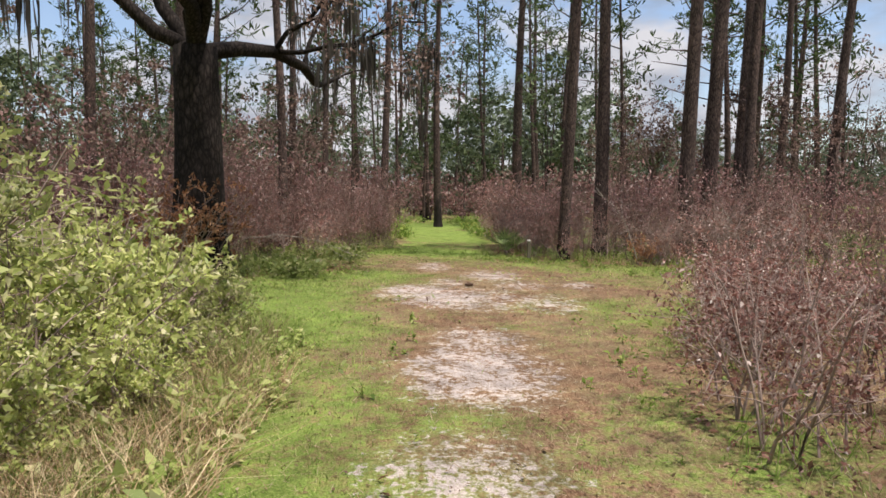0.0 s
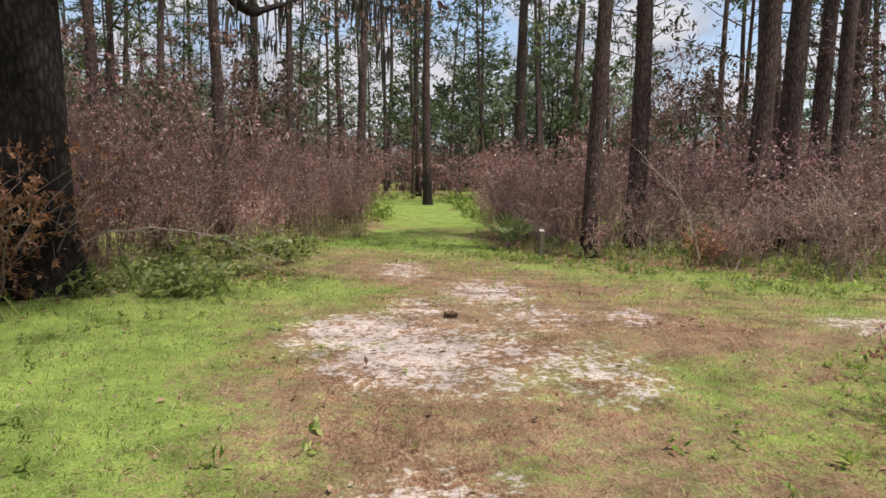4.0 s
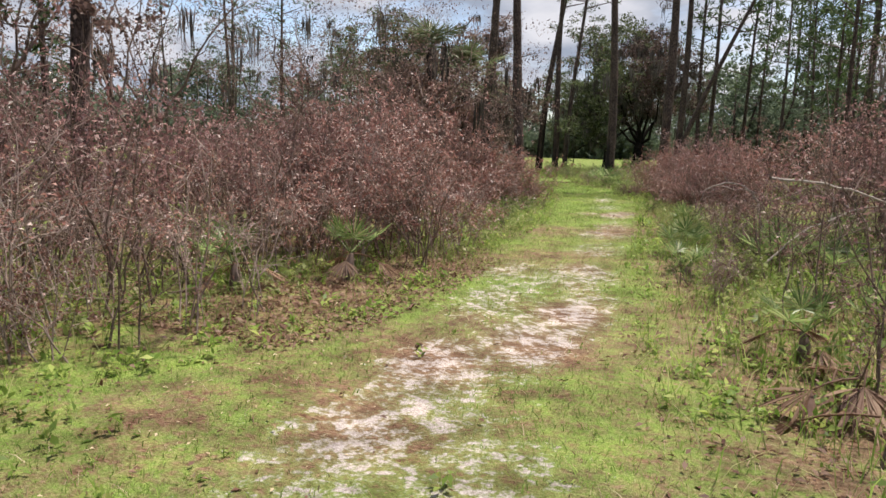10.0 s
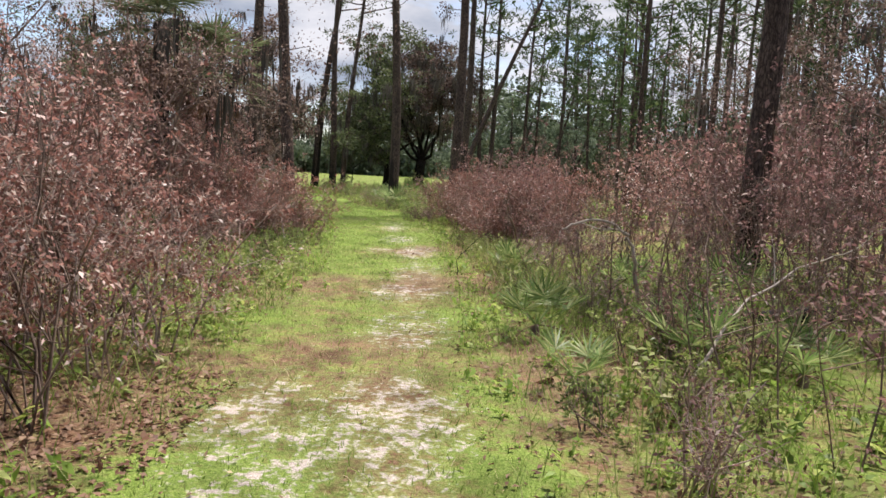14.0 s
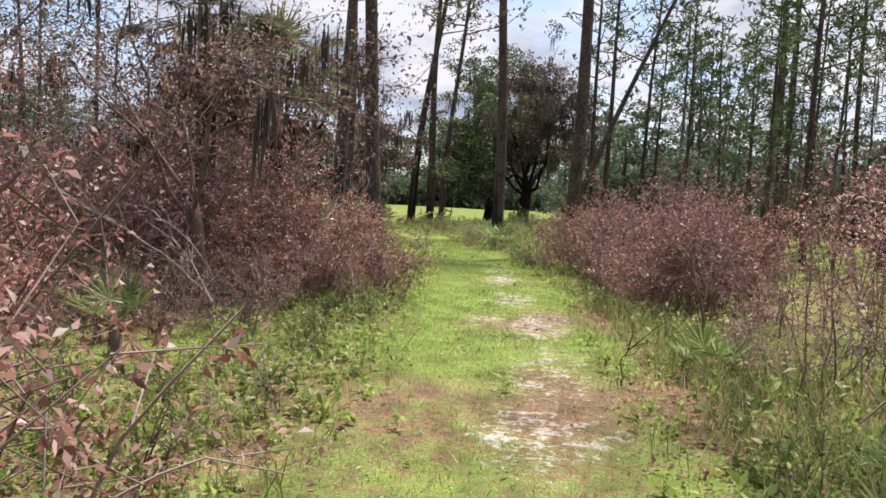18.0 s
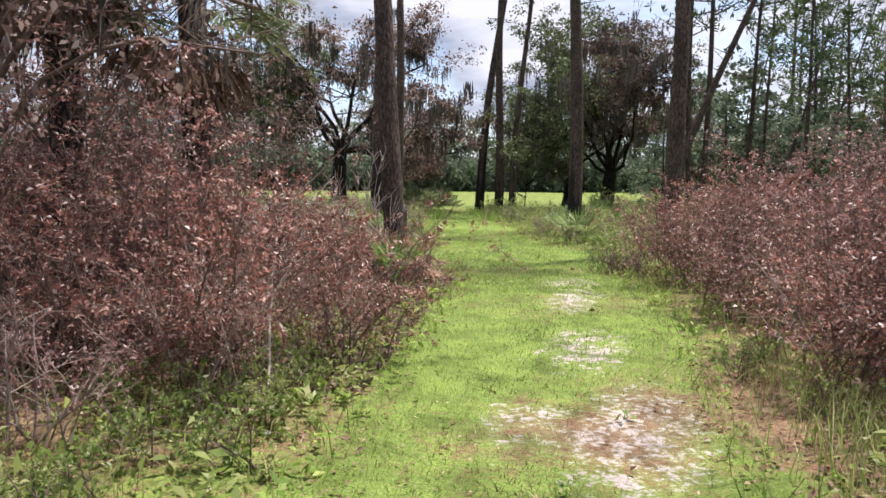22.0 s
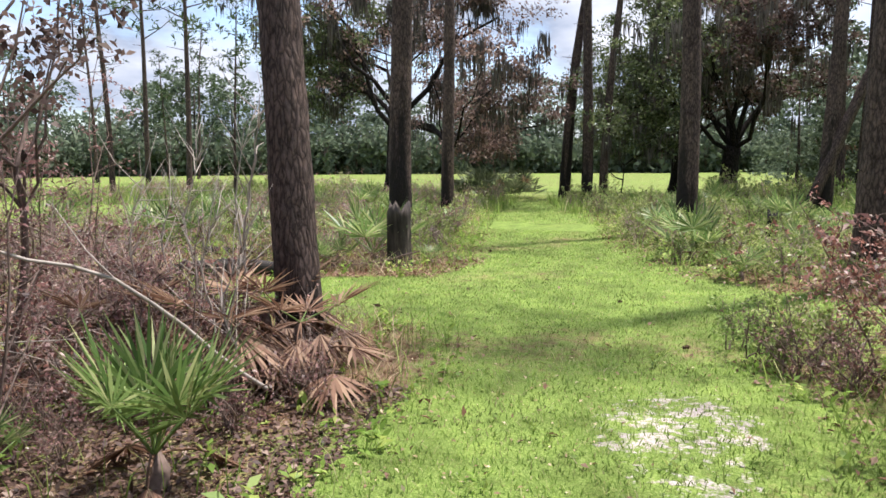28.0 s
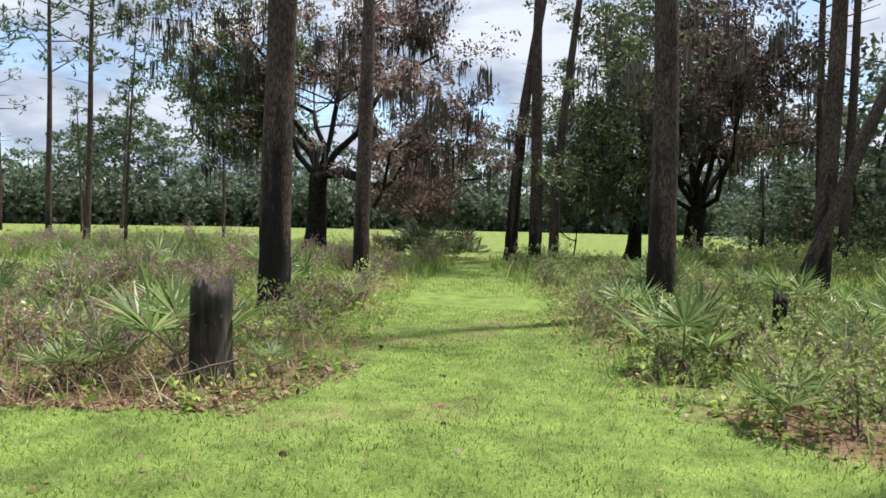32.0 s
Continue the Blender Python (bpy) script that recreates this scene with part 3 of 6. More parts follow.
# ---------------------------------------------------------------- shrubs
def shrub(name, label, h, spread, stems, twigs, leaves, bare, leaf_m, stem_m, leaf_len, droop=-0.3, group="", lean=0.0, category="shrub"):
    """A shrub of crooked stems that fork and arch outwards; the leaves sit in sprays round the twigs' ends."""
    root = thing(name, label, category, group)
    wood, ends, ways = Geo(), [], []
    for _ in range(stems):
        a, out = rng.uniform(0, 6.28), rng.uniform(0.1, 1.0) * spread
        hh = h * rng.uniform(0.6, 1.08) * (1 - 0.25 * (out / spread) ** 2)
        s = np.linspace(0, 1, 6)
        bx, by = rng.normal(0, 0.16 * spread, 2)
        pts = np.stack([bx + math.cos(a) * out * s ** 1.2 + lean * s ** 2, by + math.sin(a) * out * s ** 1.2, hh * (s - 0.1 * s ** 3)], 1)
        pts[1:] += np.cumsum(rng.normal(0, 0.022 * h, (5, 3)), 0) * [1, 1, 0.4]
        pts[0, 2] = -0.02
        wood.tube(pts, np.linspace(0.010, 0.003, 6) * rng.uniform(0.7, 1.4), 3, cap=False)
        forks = [(pts, 1.0)]
        for _ in range(2):
            k = rng.integers(1, 4)
            d = unit(np.array([math.cos(a + rng.normal(0, 1.2)), math.sin(a + rng.normal(0, 1.2)), rng.uniform(0.5, 1.3)]))
            ln = (hh - pts[k, 2]) * rng.uniform(0.45, 0.95)
            u = np.linspace(0, 1, 6)[:, None]
            q = pts[k] + d * ln * u + np.cumsum(rng.normal(0, 0.025 * h, (6, 3)), 0) * u
            wood.tube(q[[0, 2, 3, 5]], [0.006, 0.005, 0.004, 0.002], 3, cap=False)
            forks.append((q, 0.7))
        for _ in range(twigs):
            way = forks[rng.integers(0, 3)][0]
            lo = max(bare, 0.0)
            for _ in range(6):
                u = rng.uniform(0.12, 1.0)
                k = min(int(u * 5), 4)
                p0 = way[k] + (way[k + 1] - way[k]) * (u * 5 - k)
                if p0[2] > lo * h * rng.uniform(0.8, 1.1):
                    break
            d = unit(np.array([math.cos(a) * 0.35, math.sin(a) * 0.35, 0.25]) + rng.normal(0, 0.8, 3))
            ln = rng.uniform(0.16, 0.5) * (0.6 + 0.4 * h / 2)
            q = np.stack([p0, p0 + d * ln * 0.55 + rng.normal(0, 0.03, 3), p0 + d * ln + np.array([0, 0, -0.08 * ln])])
            wood.tube(q[[0, 2]], [0.0036, 0.0012], 3, cap=False)
            ends.append(q), ways.append(d)
    tp, td = np.array(ends), np.array(ways)
    pick, f = rng.integers(0, len(tp), leaves), rng.beta(2.2, 1.1, leaves) * 1.04
    seg = (f > 0.5).astype(int)
    g = (f * 2 - seg)[:, None]
    base = tp[pick, seg] * (1 - g) + tp[pick, seg + 1] * g + rng.normal(0, 0.018, (leaves, 3))
    axis = td[pick] * 0.6 + rand_dirs(leaves) * 0.85 + np.array([0, 0, droop])
    ln = leaf_len * rng.uniform(0.55, 1.35, leaves)
    tagged(part("stem", wood, stem_m, root), kind="stuff")
    tagged(part("foliage", Geo().leaves(base, axis, rand_dirs(leaves, 0.6), ln, ln * rng.uniform(0.3, 0.52, leaves), 0, 0.45), leaf_m, root), kind="stuff")
    return root


def drop_source(ob):
    """Removes a pattern once its copies stand."""
    for o in (*ob.children_recursive, ob):
        bpy.data.objects.remove(o)


DEAD_LABEL = "scorched shrub with dry reddish-brown leaves on bare stems"
dead_kinds = [shrub("scorched_shrub", DEAD_LABEL, h, s, n, t, lv, b, M_DEAD, M_TWIG if i % 3 else M_STEM, 0.04, group="thicket along the path")
              for i, (h, s, n, t, lv, b) in enumerate([(1.9, 0.85, 9, 17, 2400, 0.14), (2.2, 0.95, 10, 17, 2500, 0.16), (1.5, 0.9, 9, 15, 2000, 0.1), (2.7, 0.95, 10, 19, 2600, 0.18), (1.2, 0.8, 8, 14, 1600, 0.1)])]
bare_kinds = [shrub("leggy_shrub", "leggy scorched shrub, bare below with small brown leaves on top", h, s, n, t, lv, b, lm, m, 0.038, group="thicket along the path")
              for h, s, n, t, lv, b, m, lm in [(2.2, 0.8, 6, 17, 600, 0.42, M_TWIG, M_DEAD), (2.4, 0.95, 6, 17, 560, 0.46, M_STEM, M_MAROON), (1.8, 0.8, 6, 16, 500, 0.38, M_STEM, M_DEAD), (2.7, 0.85, 5, 19, 600, 0.44, M_STEM, M_MAROON)]]
open_kinds = [shrub("thin_shrub", "thin dark scorched shrub, nearly bare", h, s, n, 15, lv, 0.42, M_MAROON, M_STEM, 0.04, group="thicket along the path")
              for h, s, n, lv in [(2.1, 0.7, 3, 300), (1.7, 0.6, 3, 240), (2.4, 0.8, 3, 360), (1.3, 0.6, 3, 180)]]
twiggy_kinds = [shrub("bare_shrub", "leafless shrub of pale dry twigs with a few brown leaves", h, s, 5, 22, lv, 0.3, M_DEAD, M_TWIG, 0.04, group="thicket along the path")
                for h, s, lv in [(1.9, 0.8, 130), (2.3, 0.9, 160), (1.5, 0.9, 110)]]
haze_kinds = [shrub("maroon_shrub", "tall dark scorched shrub of fine twigs and maroon leaves", h, s, n, 18, lv, 0.2, M_MAROON, M_STEM, 0.05, group="thicket along the path")
              for h, s, n, lv in [(2.6, 1.0, 9, 1600), (3.3, 1.1, 9, 1700), (2.1, 1.0, 9, 1500), (3.9, 1.2, 8, 1500)]]
tall_kinds = [shrub("dead_sapling", "tall scorched sapling with dry brown leaves", h, s, 6, 20, 1300, 0.3, M_DEAD if h < 3.5 else M_MAROON, M_STEM, 0.05, group="thicket along the path") for h, s in ((3.3, 0.9), (3.9, 1.1))]
wall_kinds = [shrub("scorched_shrub", "tall dense scorched shrub, red-brown dry leaves down to the ground", h, s, 12, 24, 4600, 0.05, lm, M_STEM, 0.043, group="thicket along the path") for h, s, lm in ((2.5, 1.15, M_RUSSET), (2.2, 1.1, M_RUSSET), (2.8, 1.2, M_MAROON))]
rust_kinds = [shrub("rusty_shrub", "shrub with rusty orange withered leaves", h, 0.7, 12, 9, 1500, 0.12, M_ORANGE, M_TWIG, 0.06) for h in (1.35, 1.0)]
low_kinds = [shrub("green_shrub", "low green shrub with small glossy leaves", h, s, 6, 5, lv, 0.1, lm, M_STEM, 0.05, 0.15, "low shrubs in the scrub")
             for h, s, lv, lm in [(0.6, 0.5, 480, M_GREEN), (0.75, 0.5, 520, M_SCRUB), (0.45, 0.5, 420, M_GREEN)]]
darklow_kinds = [shrub("brown_shrub", "low burnt shrub of dark twigs and maroon leaves", h, 0.6, 9, 10, 420, 0.08, M_MAROON, m, 0.042, group="low shrubs in the scrub") for h, m in ((0.75, M_STEM), (1.0, M_TWIG), (0.6, M_STEM))]
scrub_kinds = [shrub("scrub_bush", "low yellow-green shrub in the sunlit scrub", h, s, 6, 6, lv, 0.05, M_SCRUB, M_TWIG, 0.05, 0.2, "low shrubs in the scrub")
               for h, s, lv in [(0.5, 0.5, 460), (0.65, 0.45, 480), (0.38, 0.5, 400)]]
brownlow_kinds = [shrub("brown_shrub", "low withered shrub, half brown and half bare", h, 0.55, 9, 9, 380, 0.1, M_DEAD, M_TWIG, 0.042, group="low shrubs in the scrub") for h in (0.7, 0.9)]
pale_kinds = [shrub("leafy_shrub", "big pale green leafy shrub beside the path", h, s, 15, 13, 3600, 0.05, M_PALEGREEN, M_TWIG, 0.058, 0.1, "green shrubs beside the path")
              for h, s in [(1.75, 0.95), (1.35, 0.9), (1.05, 0.8)]]


def spread(kinds, n, box, ok, gap, scale=(0.85, 1.15), tries=30):
    """Sets copies at random in a box where ok(x, y) holds, no two nearer than gap."""
    placed = []
    for _ in range(n * tries):
        if len(placed) >= n:
            break
        x, y = rng.uniform(box[0], box[2]), rng.uniform(box[1], box[3])
        if ok(x, y) and all((x - a) ** 2 + (y - b) ** 2 > gap * gap for a, b in placed):
            placed.append((x, y))
            put_copy(kinds[rng.integers(len(kinds))], x, y, rng.uniform(0, 360), rng.uniform(*scale))
    return placed


FREE = [(-7.2, -7.1, 1.0), (-3.15, 16.7, 0.8), (-1.8, 0.7, 0.8), (-2.5, -0.5, 0.6), (-3.6, 0.4, 0.6), (2.65, -0.7, 0.8), (1.65, 5.1, 0.6), (1.75, 3.3, 0.6), (-3.6, 8.0, 0.8), (-4.2, 18.7, 0.9), (-0.9, 29.2, 0.9)]   # palmettos keep their room


def o1(x, y):
    if any((x - a) ** 2 + (y - b) ** 2 < r * r for a, b, r in FREE):
        return 0.0
    return float(openness(x, y))


def far_pattern(h, leaves, leaf_len, foot=0.12):
    """A coarse shrub for the depth of the thicket: stems and clustered leaves in one piece."""
    g = Geo()
    for _ in range(7):
        a, out = rng.uniform(0, 6.28), rng.uniform(0.2, 0.9)
        g.tube([(0, 0, 0), (math.cos(a) * out * 0.4, math.sin(a) * out * 0.4, h * 0.5), (math.cos(a) * out, math.sin(a) * out, h * rng.uniform(0.8, 1.1))], [0.014, 0.009, 0.004], 3, 0, False)
    u = rng.uniform(foot, 1.0, leaves)
    a, r = rng.uniform(0, 6.28, leaves), rng.uniform(0.1, 1.0, leaves) ** 0.6 * (0.35 + 0.75 * u)
    p = np.stack([np.cos(a) * r, np.sin(a) * r, h * u * (1.08 - 0.25 * r ** 2)], 1) + rng.normal(0, 0.05, (leaves, 3))
    ln = leaf_len * rng.uniform(0.6, 1.4, leaves)
    return g.leaves(p, rand_dirs(leaves, -0.2), rand_dirs(leaves, 0.5), ln, ln * 0.55, 1, 0.3)


near_patterns = [far_pattern(h, 420, 0.085) for h in (1.8, 2.1, 2.4)]
coarse_patterns = [far_pattern(h, 230, 0.16) for h in (1.8, 2.1, 2.4)]


def far_thicket(label, n, box, ok, gap, scale=(0.85, 1.15), mats=(None, None), patterns=near_patterns):
    """Growth too deep to pick apart, joined."""
    placed, out = [], Geo()
    for _ in range(n * 25):
        if len(placed) >= n:
            break
        x, y = rng.uniform(box[0], box[2]), rng.uniform(box[1], box[3])
        if ok(x, y) and all((x - a) ** 2 + (y - b) ** 2 > gap * gap for a, b in placed):
            placed.append((x, y))
    for k, pat in enumerate(patterns):
        mine = placed[k::3]
        if mine:
            out.merge(pat.scattered([np.array([x, y, float(rise(x, y))]) for x, y in mine], rng.uniform(0, 6.28, len(mine)), rng.uniform(*scale, len(mine))))
    return tagged(new("thicket", out.mesh("thicket", [mats[0] or M_STEM, mats[1] or M_DEAD])), label, "thicket", kind="stuff")


# thicket west of the second path: a first bank, an opening, then a tall bank
spread(dead_kinds[:4], 28, (-4.4, 1.3, -1.2, 5.4), lambda x, y: -2.5 < o1(x, y) < (-0.4 if y < 4 else -1.4), 0.66, (0.9, 1.3))
spread(wall_kinds[2:] + tall_kinds[:1], 7, (-5.0, 1.8, -2.2, 5.4), lambda x, y: -3.4 < o1(x, y) < -1.6, 1.0, (0.8, 0.95))
spread(haze_kinds[:3] + dead_kinds[3:4], 14, (-7, 1.5, -3.4, 8.0), lambda x, y: o1(x, y) < (-2.6 if y < 5.8 else -4.6), 1.0, (0.75, 0.95))
spread(darklow_kinds, 14, (-5.2, 7.0, -2.6, 11.0), lambda x, y: o1(x, y) < -1.5, 0.6, (0.7, 1.1))
spread(dead_kinds[:4] + haze_kinds[:2], 14, (-8.5, 8.6, -5.2, 12.5), lambda x, y: True, 1.0, (0.75, 1.05))
for x, y, k, s, a in [(-3.1, 11.9, 1, 0.92, 0), (-2.5, 12.9, 1, 0.85, 80), (-3.5, 12.8, 0, 0.95, 150), (-4.3, 12.2, 2, 0.9, 30), (-4.5, 13.4, 2, 0.95, 250), (-3.9, 11.4, 1, 0.9, 120), (-5.2, 12.6, 0, 1.0, 10)]:
    put_copy(wall_kinds[k], x, y, a, s)
for x, y, k, s in [(-3.7, 12.4, 0, 0.9), (-4.3, 13.1, 1, 0.85), (-5.0, 12.0, 1, 0.95), (-4.6, 11.4, 0, 0.95), (-5.6, 13.6, 1, 1.0), (-6.2, 11.6, 1, 1.05)]:
    put_copy(tall_kinds[k], x, y, x * 91 % 360, s)
for x, y, k, s in [(-4.4, 18.0, 0, 0.9), (-4.8, 18.5, 0, 1.1), (-5.2, 18.1, 0, 1.3)]:
    put_copy(darklow_kinds[k], x, y, x * 53 % 360, s)
for x, y, k, s in [(-4.3, 18.2, 0, 0.6), (-3.9, 18.7, 2, 0.6), (-4.9, 17.8, 1, 0.55), (-4.6, 18.7, 0, 0.5), (-3.6, 18.3, 2, 0.5)]:
    put_copy(twiggy_kinds[k], x, y, x * 77 % 360, s)
spread(dead_kinds, 8, (-4.4, 11.4, -2.3, 13.0), lambda x, y: -2.6 < o1(x, y) < -0.4, 0.7, (0.6, 0.9))
spread(darklow_kinds[::2], 34, (-6.0, 14.2, -2.4, 18.4), lambda x, y: -3.6 < o1(x, y) < -0.5, 0.5, (0.45, 0.8))
spread(open_kinds, 16, (-8.5, 14.6, -3.4, 18.2), lambda x, y: o1(x, y) < -0.9, 0.8, (0.7, 1.15))
spread(bare_kinds + haze_kinds[2:3], 16, (-11, 12.5, -5.8, 17.0), lambda x, y: o1(x, y) < -3.2, 0.95, (0.75, 1.05))
spread(bare_kinds, 14, (-5.2, -3.0, -2.6, 1.6), lambda x, y: -4 < o1(x, y) < -0.9, 0.7)
far_thicket("scorched brown undergrowth deep behind the path", 62, (-11, -4, -3.4, 14), lambda x, y: o1(x, y) < -3.4, 0.95, (0.75, 1.05), (M_STEM, M_MAROON))
spread(tall_kinds, 5, (-7, 10.5, -4.0, 14.4), lambda x, y: o1(x, y) < -2.2, 1.2, (0.8, 1.0))
spread(tall_kinds + haze_kinds[3:], 9, (-11, 14, -6.2, 20), lambda x, y: o1(x, y) < -3.2, 1.1, (0.8, 1.1))
spread(twiggy_kinds, 11, (-5.8, 8.6, -3.5, 11.2), lambda x, y: o1(x, y) < -1.5, 0.55, (0.5, 0.9))
spread(twiggy_kinds, 5, (-5.4, 11.2, -2.1, 12.8), lambda x, y: -3 < o1(x, y) < -0.4, 0.7, (0.6, 1.0))
spread(tall_kinds, 5, (2.5, 6, 6, 16), lambda x, y: -4 < o1(x, y) < -2.0, 1.5, (0.7, 0.85))
# the thicket in the corner between the paths
spread(open_kinds[:3] + twiggy_kinds + bare_kinds[:1], 46, (-9, -7.4, -1.5, -1.0), lambda x, y: -2.8 < o1(x, y) < -0.4, 0.62, (0.7, 1.0))
spread(bare_kinds, 12, (-10, -6.5, -3, 0.5), lambda x, y: -4 < o1(x, y) < -2.2, 0.9, (0.8, 1.1))
spread(haze_kinds[:3], 8, (-12, -6, -4, 1.0), lambda x, y: -5.5 < o1(x, y) < -2.3, 1.2, (0.8, 1.1))
spread(dead_kinds[2:3] + dead_kinds[4:], 7, (-9.5, -7.6, -1.5, -1.5), lambda x, y: -1.8 < o1(x, y) < -0.5, 1.3, (0.6, 0.85))
far_thicket("scorched brown undergrowth deep behind the path", 34, (-15, -6, -6.0, 2), lambda x, y: o1(x, y) < -4.2, 1.1, (0.8, 1.25), (M_STEM, M_MAROON))
# both sides of the first path, further on
spread(dead_kinds + haze_kinds[:3], 42, (-16, -8, -6, -5), lambda x, y: -1.9 < o1(x, y) < -0.55, 0.6, (0.72, 1.1))
spread(haze_kinds + dead_kinds[:3], 58, (-16, -15.5, -2.8, -9.8), lambda x, y: -2.5 < o1(x, y) < -0.6, 0.68, (0.7, 1.1))
spread(haze_kinds, 18, (-14, -19, -2.5, -13.5), lambda x, y: -6.5 < o1(x, y) < -2.2, 1.1, (0.9, 1.25))
spread(tall_kinds, 6, (-12, -17, -3.5, -12), lambda x, y: -4.5 < o1(x, y) < -1.8, 1.3, (0.75, 0.9))
far_thicket("scorched brown undergrowth deep behind the path", 66, (-26, -22, -2, -10), lambda x, y: o1(x, y) < -2.4, 1.0, (0.85, 1.6), (M_STEM, M_MAROON))
far_thicket("scorched brown undergrowth deep behind the path", 80, (-46, -26, -16, 4), lambda x, y: o1(x, y) < -1.3, 1.4, (0.9, 1.5), (M_STEM, M_MAROON), coarse_patterns)
# east side of the second path
spread(open_kinds, 44, (1.3, -4.5, 6.0, 12.0), lambda x, y: -4.2 < o1(x, y) < -0.8, 0.72, (0.75, 1.1))
spread(bare_kinds, 20, (4.0, -4.5, 9, 11), lambda x, y: -7.0 < o1(x, y) < -3.2, 1.0, (0.75, 1.0))
spread(darklow_kinds, 12, (1.5, 1, 4.5, 10), lambda x, y: -2.4 < o1(x, y) < -0.5, 0.7, (0.6, 1.0))
for x, y, k, s, a in [(1.5, 12.9, 1, 0.9, 0), (2.3, 12.7, 0, 0.85, 60), (2.0, 13.8, 2, 0.85, 130), (3.0, 13.4, 0, 0.95, 200), (1.5, 16.7, 0, 1.0, 20), (2.2, 16.4, 2, 0.95, 70), (1.3, 17.6, 2, 0.95, 140), (2.4, 17.5, 0, 1.05, 250), (3.2, 16.8, 2, 1.0, 310), (0.9, 18.4, 1, 0.9, 45), (1.9, 15.2, 1, 0.9, 10), (2.9, 15.0, 0, 0.95, 100), (0.6, 18.9, 1, 0.85, 170), (0.45, 20.0, 1, 0.8, 230), (1.3, 20.2, 0, 0.8, 60)]:
    put_copy(wall_kinds[k], x, y, a, s)
spread(dead_kinds[:4], 20, (0.4, 12.3, 5, 19.4), lambda x, y: -2.8 < o1(x, y) < -0.5, 0.8, (0.6, 1.1))
far_thicket("scorched brown undergrowth deep behind the path", 96, (5, -8, 18, 22), lambda x, y: o1(x, y) < -4.6, 1.05, (0.95, 1.5), (M_STEM, M_MAROON))
spread(haze_kinds[:2] + tall_kinds, 18, (4, -3, 10, 15), lambda x, y: -8 < o1(x, y) < -3.4, 1.2, (0.75, 0.95))
far_thicket("dark undergrowth of the far wood", 300, (-100, -55, -44, 22), lambda x, y: o1(x, y) < -1.5, 1.9, (1.2, 2.0), (M_STEM, M_MAROON), coarse_patterns)
far_thicket("dark green undergrowth of the far wood", 150, (1, 46, 46, 90), lambda x, y: o1(x, y) < -2 and x > 1, 1.8, (0.9, 1.7), (M_STEM, M_OAKLEAF), coarse_patterns)
hedge_patterns = [far_pattern(h, 220, 0.34, 0.0) for h in (1.8, 2.2, 2.6)]
far_thicket("dark green young growth before the far trees", 330, (-115, 30, 60, 125), lambda x, y: 88 < math.hypot(x + 3, y - 18) < 97 and y > 42, 1.1, (1.5, 2.6), (M_STEM, M_TREELINE), hedge_patterns)
# beside the start, on the north
spread(dead_kinds, 8, (3.4, -6.4, 5.2, -4.6), lambda x, y: -1.9 < o1(x, y) < -0.45, 0.6, (0.6, 0.8))
spread(bare_kinds + haze_kinds[2:3], 24, (4.5, -7, 12, -3.2), lambda x, y: -3.4 < o1(x, y) < -1.1, 0.7, (0.7, 0.95))
for x, y, k, s in [(7.2, -7.6, 4, 1.0), (8.1, -7.7, 4, 1.1), (4.4, -6.4, 0, 0.85), (3.7, -6.0, 0, 0.8), (4.9, -6.6, 2, 0.9), (3.2, -5.6, 2, 0.9), (4.0, -5.6, 1, 0.85), (5.7, -6.9, 2, 0.9), (6.5, -7.0, 2, 0.9)]:
    put_copy(dead_kinds[k], x, y, rng.uniform(0, 360), s)
# green mass south of the start
for x, y, k, s in [(8.4, -12.9, 1, 1.1), (7.4, -12.7, 1, 1.1), (6.5, -12.3, 2, 1.1), (5.6, -12.2, 2, 1.05), (6.9, -13.6, 0, 1.25), (5.9, -13.2, 1, 1.25), (4.9, -12.5, 2, 0.95),
                   (8.0, -13.9, 0, 1.35), (4.8, -13.5, 1, 1.05), (6.1, -14.5, 0, 1.4), (7.3, -14.9, 0, 1.45), (9.2, -13.8, 0, 1.2), (4.3, -12.0, 2, 0.75), (5.0, -14.7, 0, 1.15), (3.9, -13.0, 2, 0.8)]:
    put_copy(pale_kinds[k], x, y, rng.uniform(0, 360), s * 1.08)
for x, y, k, s in [(9.0, -12.8, 2, 0.9), (8.2, -12.4, 2, 0.85), (7.2, -12.0, 2, 0.7), (7.8, -13.2, 0, 1.3), (6.2, -12.5, 1, 1.25)]:
    put_copy(pale_kinds[k], x, y, rng.uniform(0, 360), s)
put_copy(low_kinds[1], -0.55, 20.4, 0, 0.9), put_copy(low_kinds[0], -0.95, 20.7, 70, 0.8), put_copy(brownlow_kinds[0], -0.2, 20.8, 30, 0.8)
for x, y, k, a in [(-0.75, 20.25, 0, 0), (-0.45, 19.85, 2, 90), (-0.15, 20.3, 1, 200), (-0.6, 20.95, 0, 300), (-0.1, 19.6, 2, 150)]:
    put_copy(darklow_kinds[k] if k == 2 else low_kinds[k], x, y, a, 0.8)
for x, y, k, s in [(-1.1, -13.9, 0, 1.35), (-1.8, -13.7, 0, 1.3), (-2.5, -14.2, 1, 1.4), (-0.6, -14.2, 0, 1.3), (-1.5, -14.6, 0, 1.2), (-4.3, -4.2, 1, 0.9)]:
    put_copy(rust_kinds[k], x, y, rng.uniform(0, 360), s)
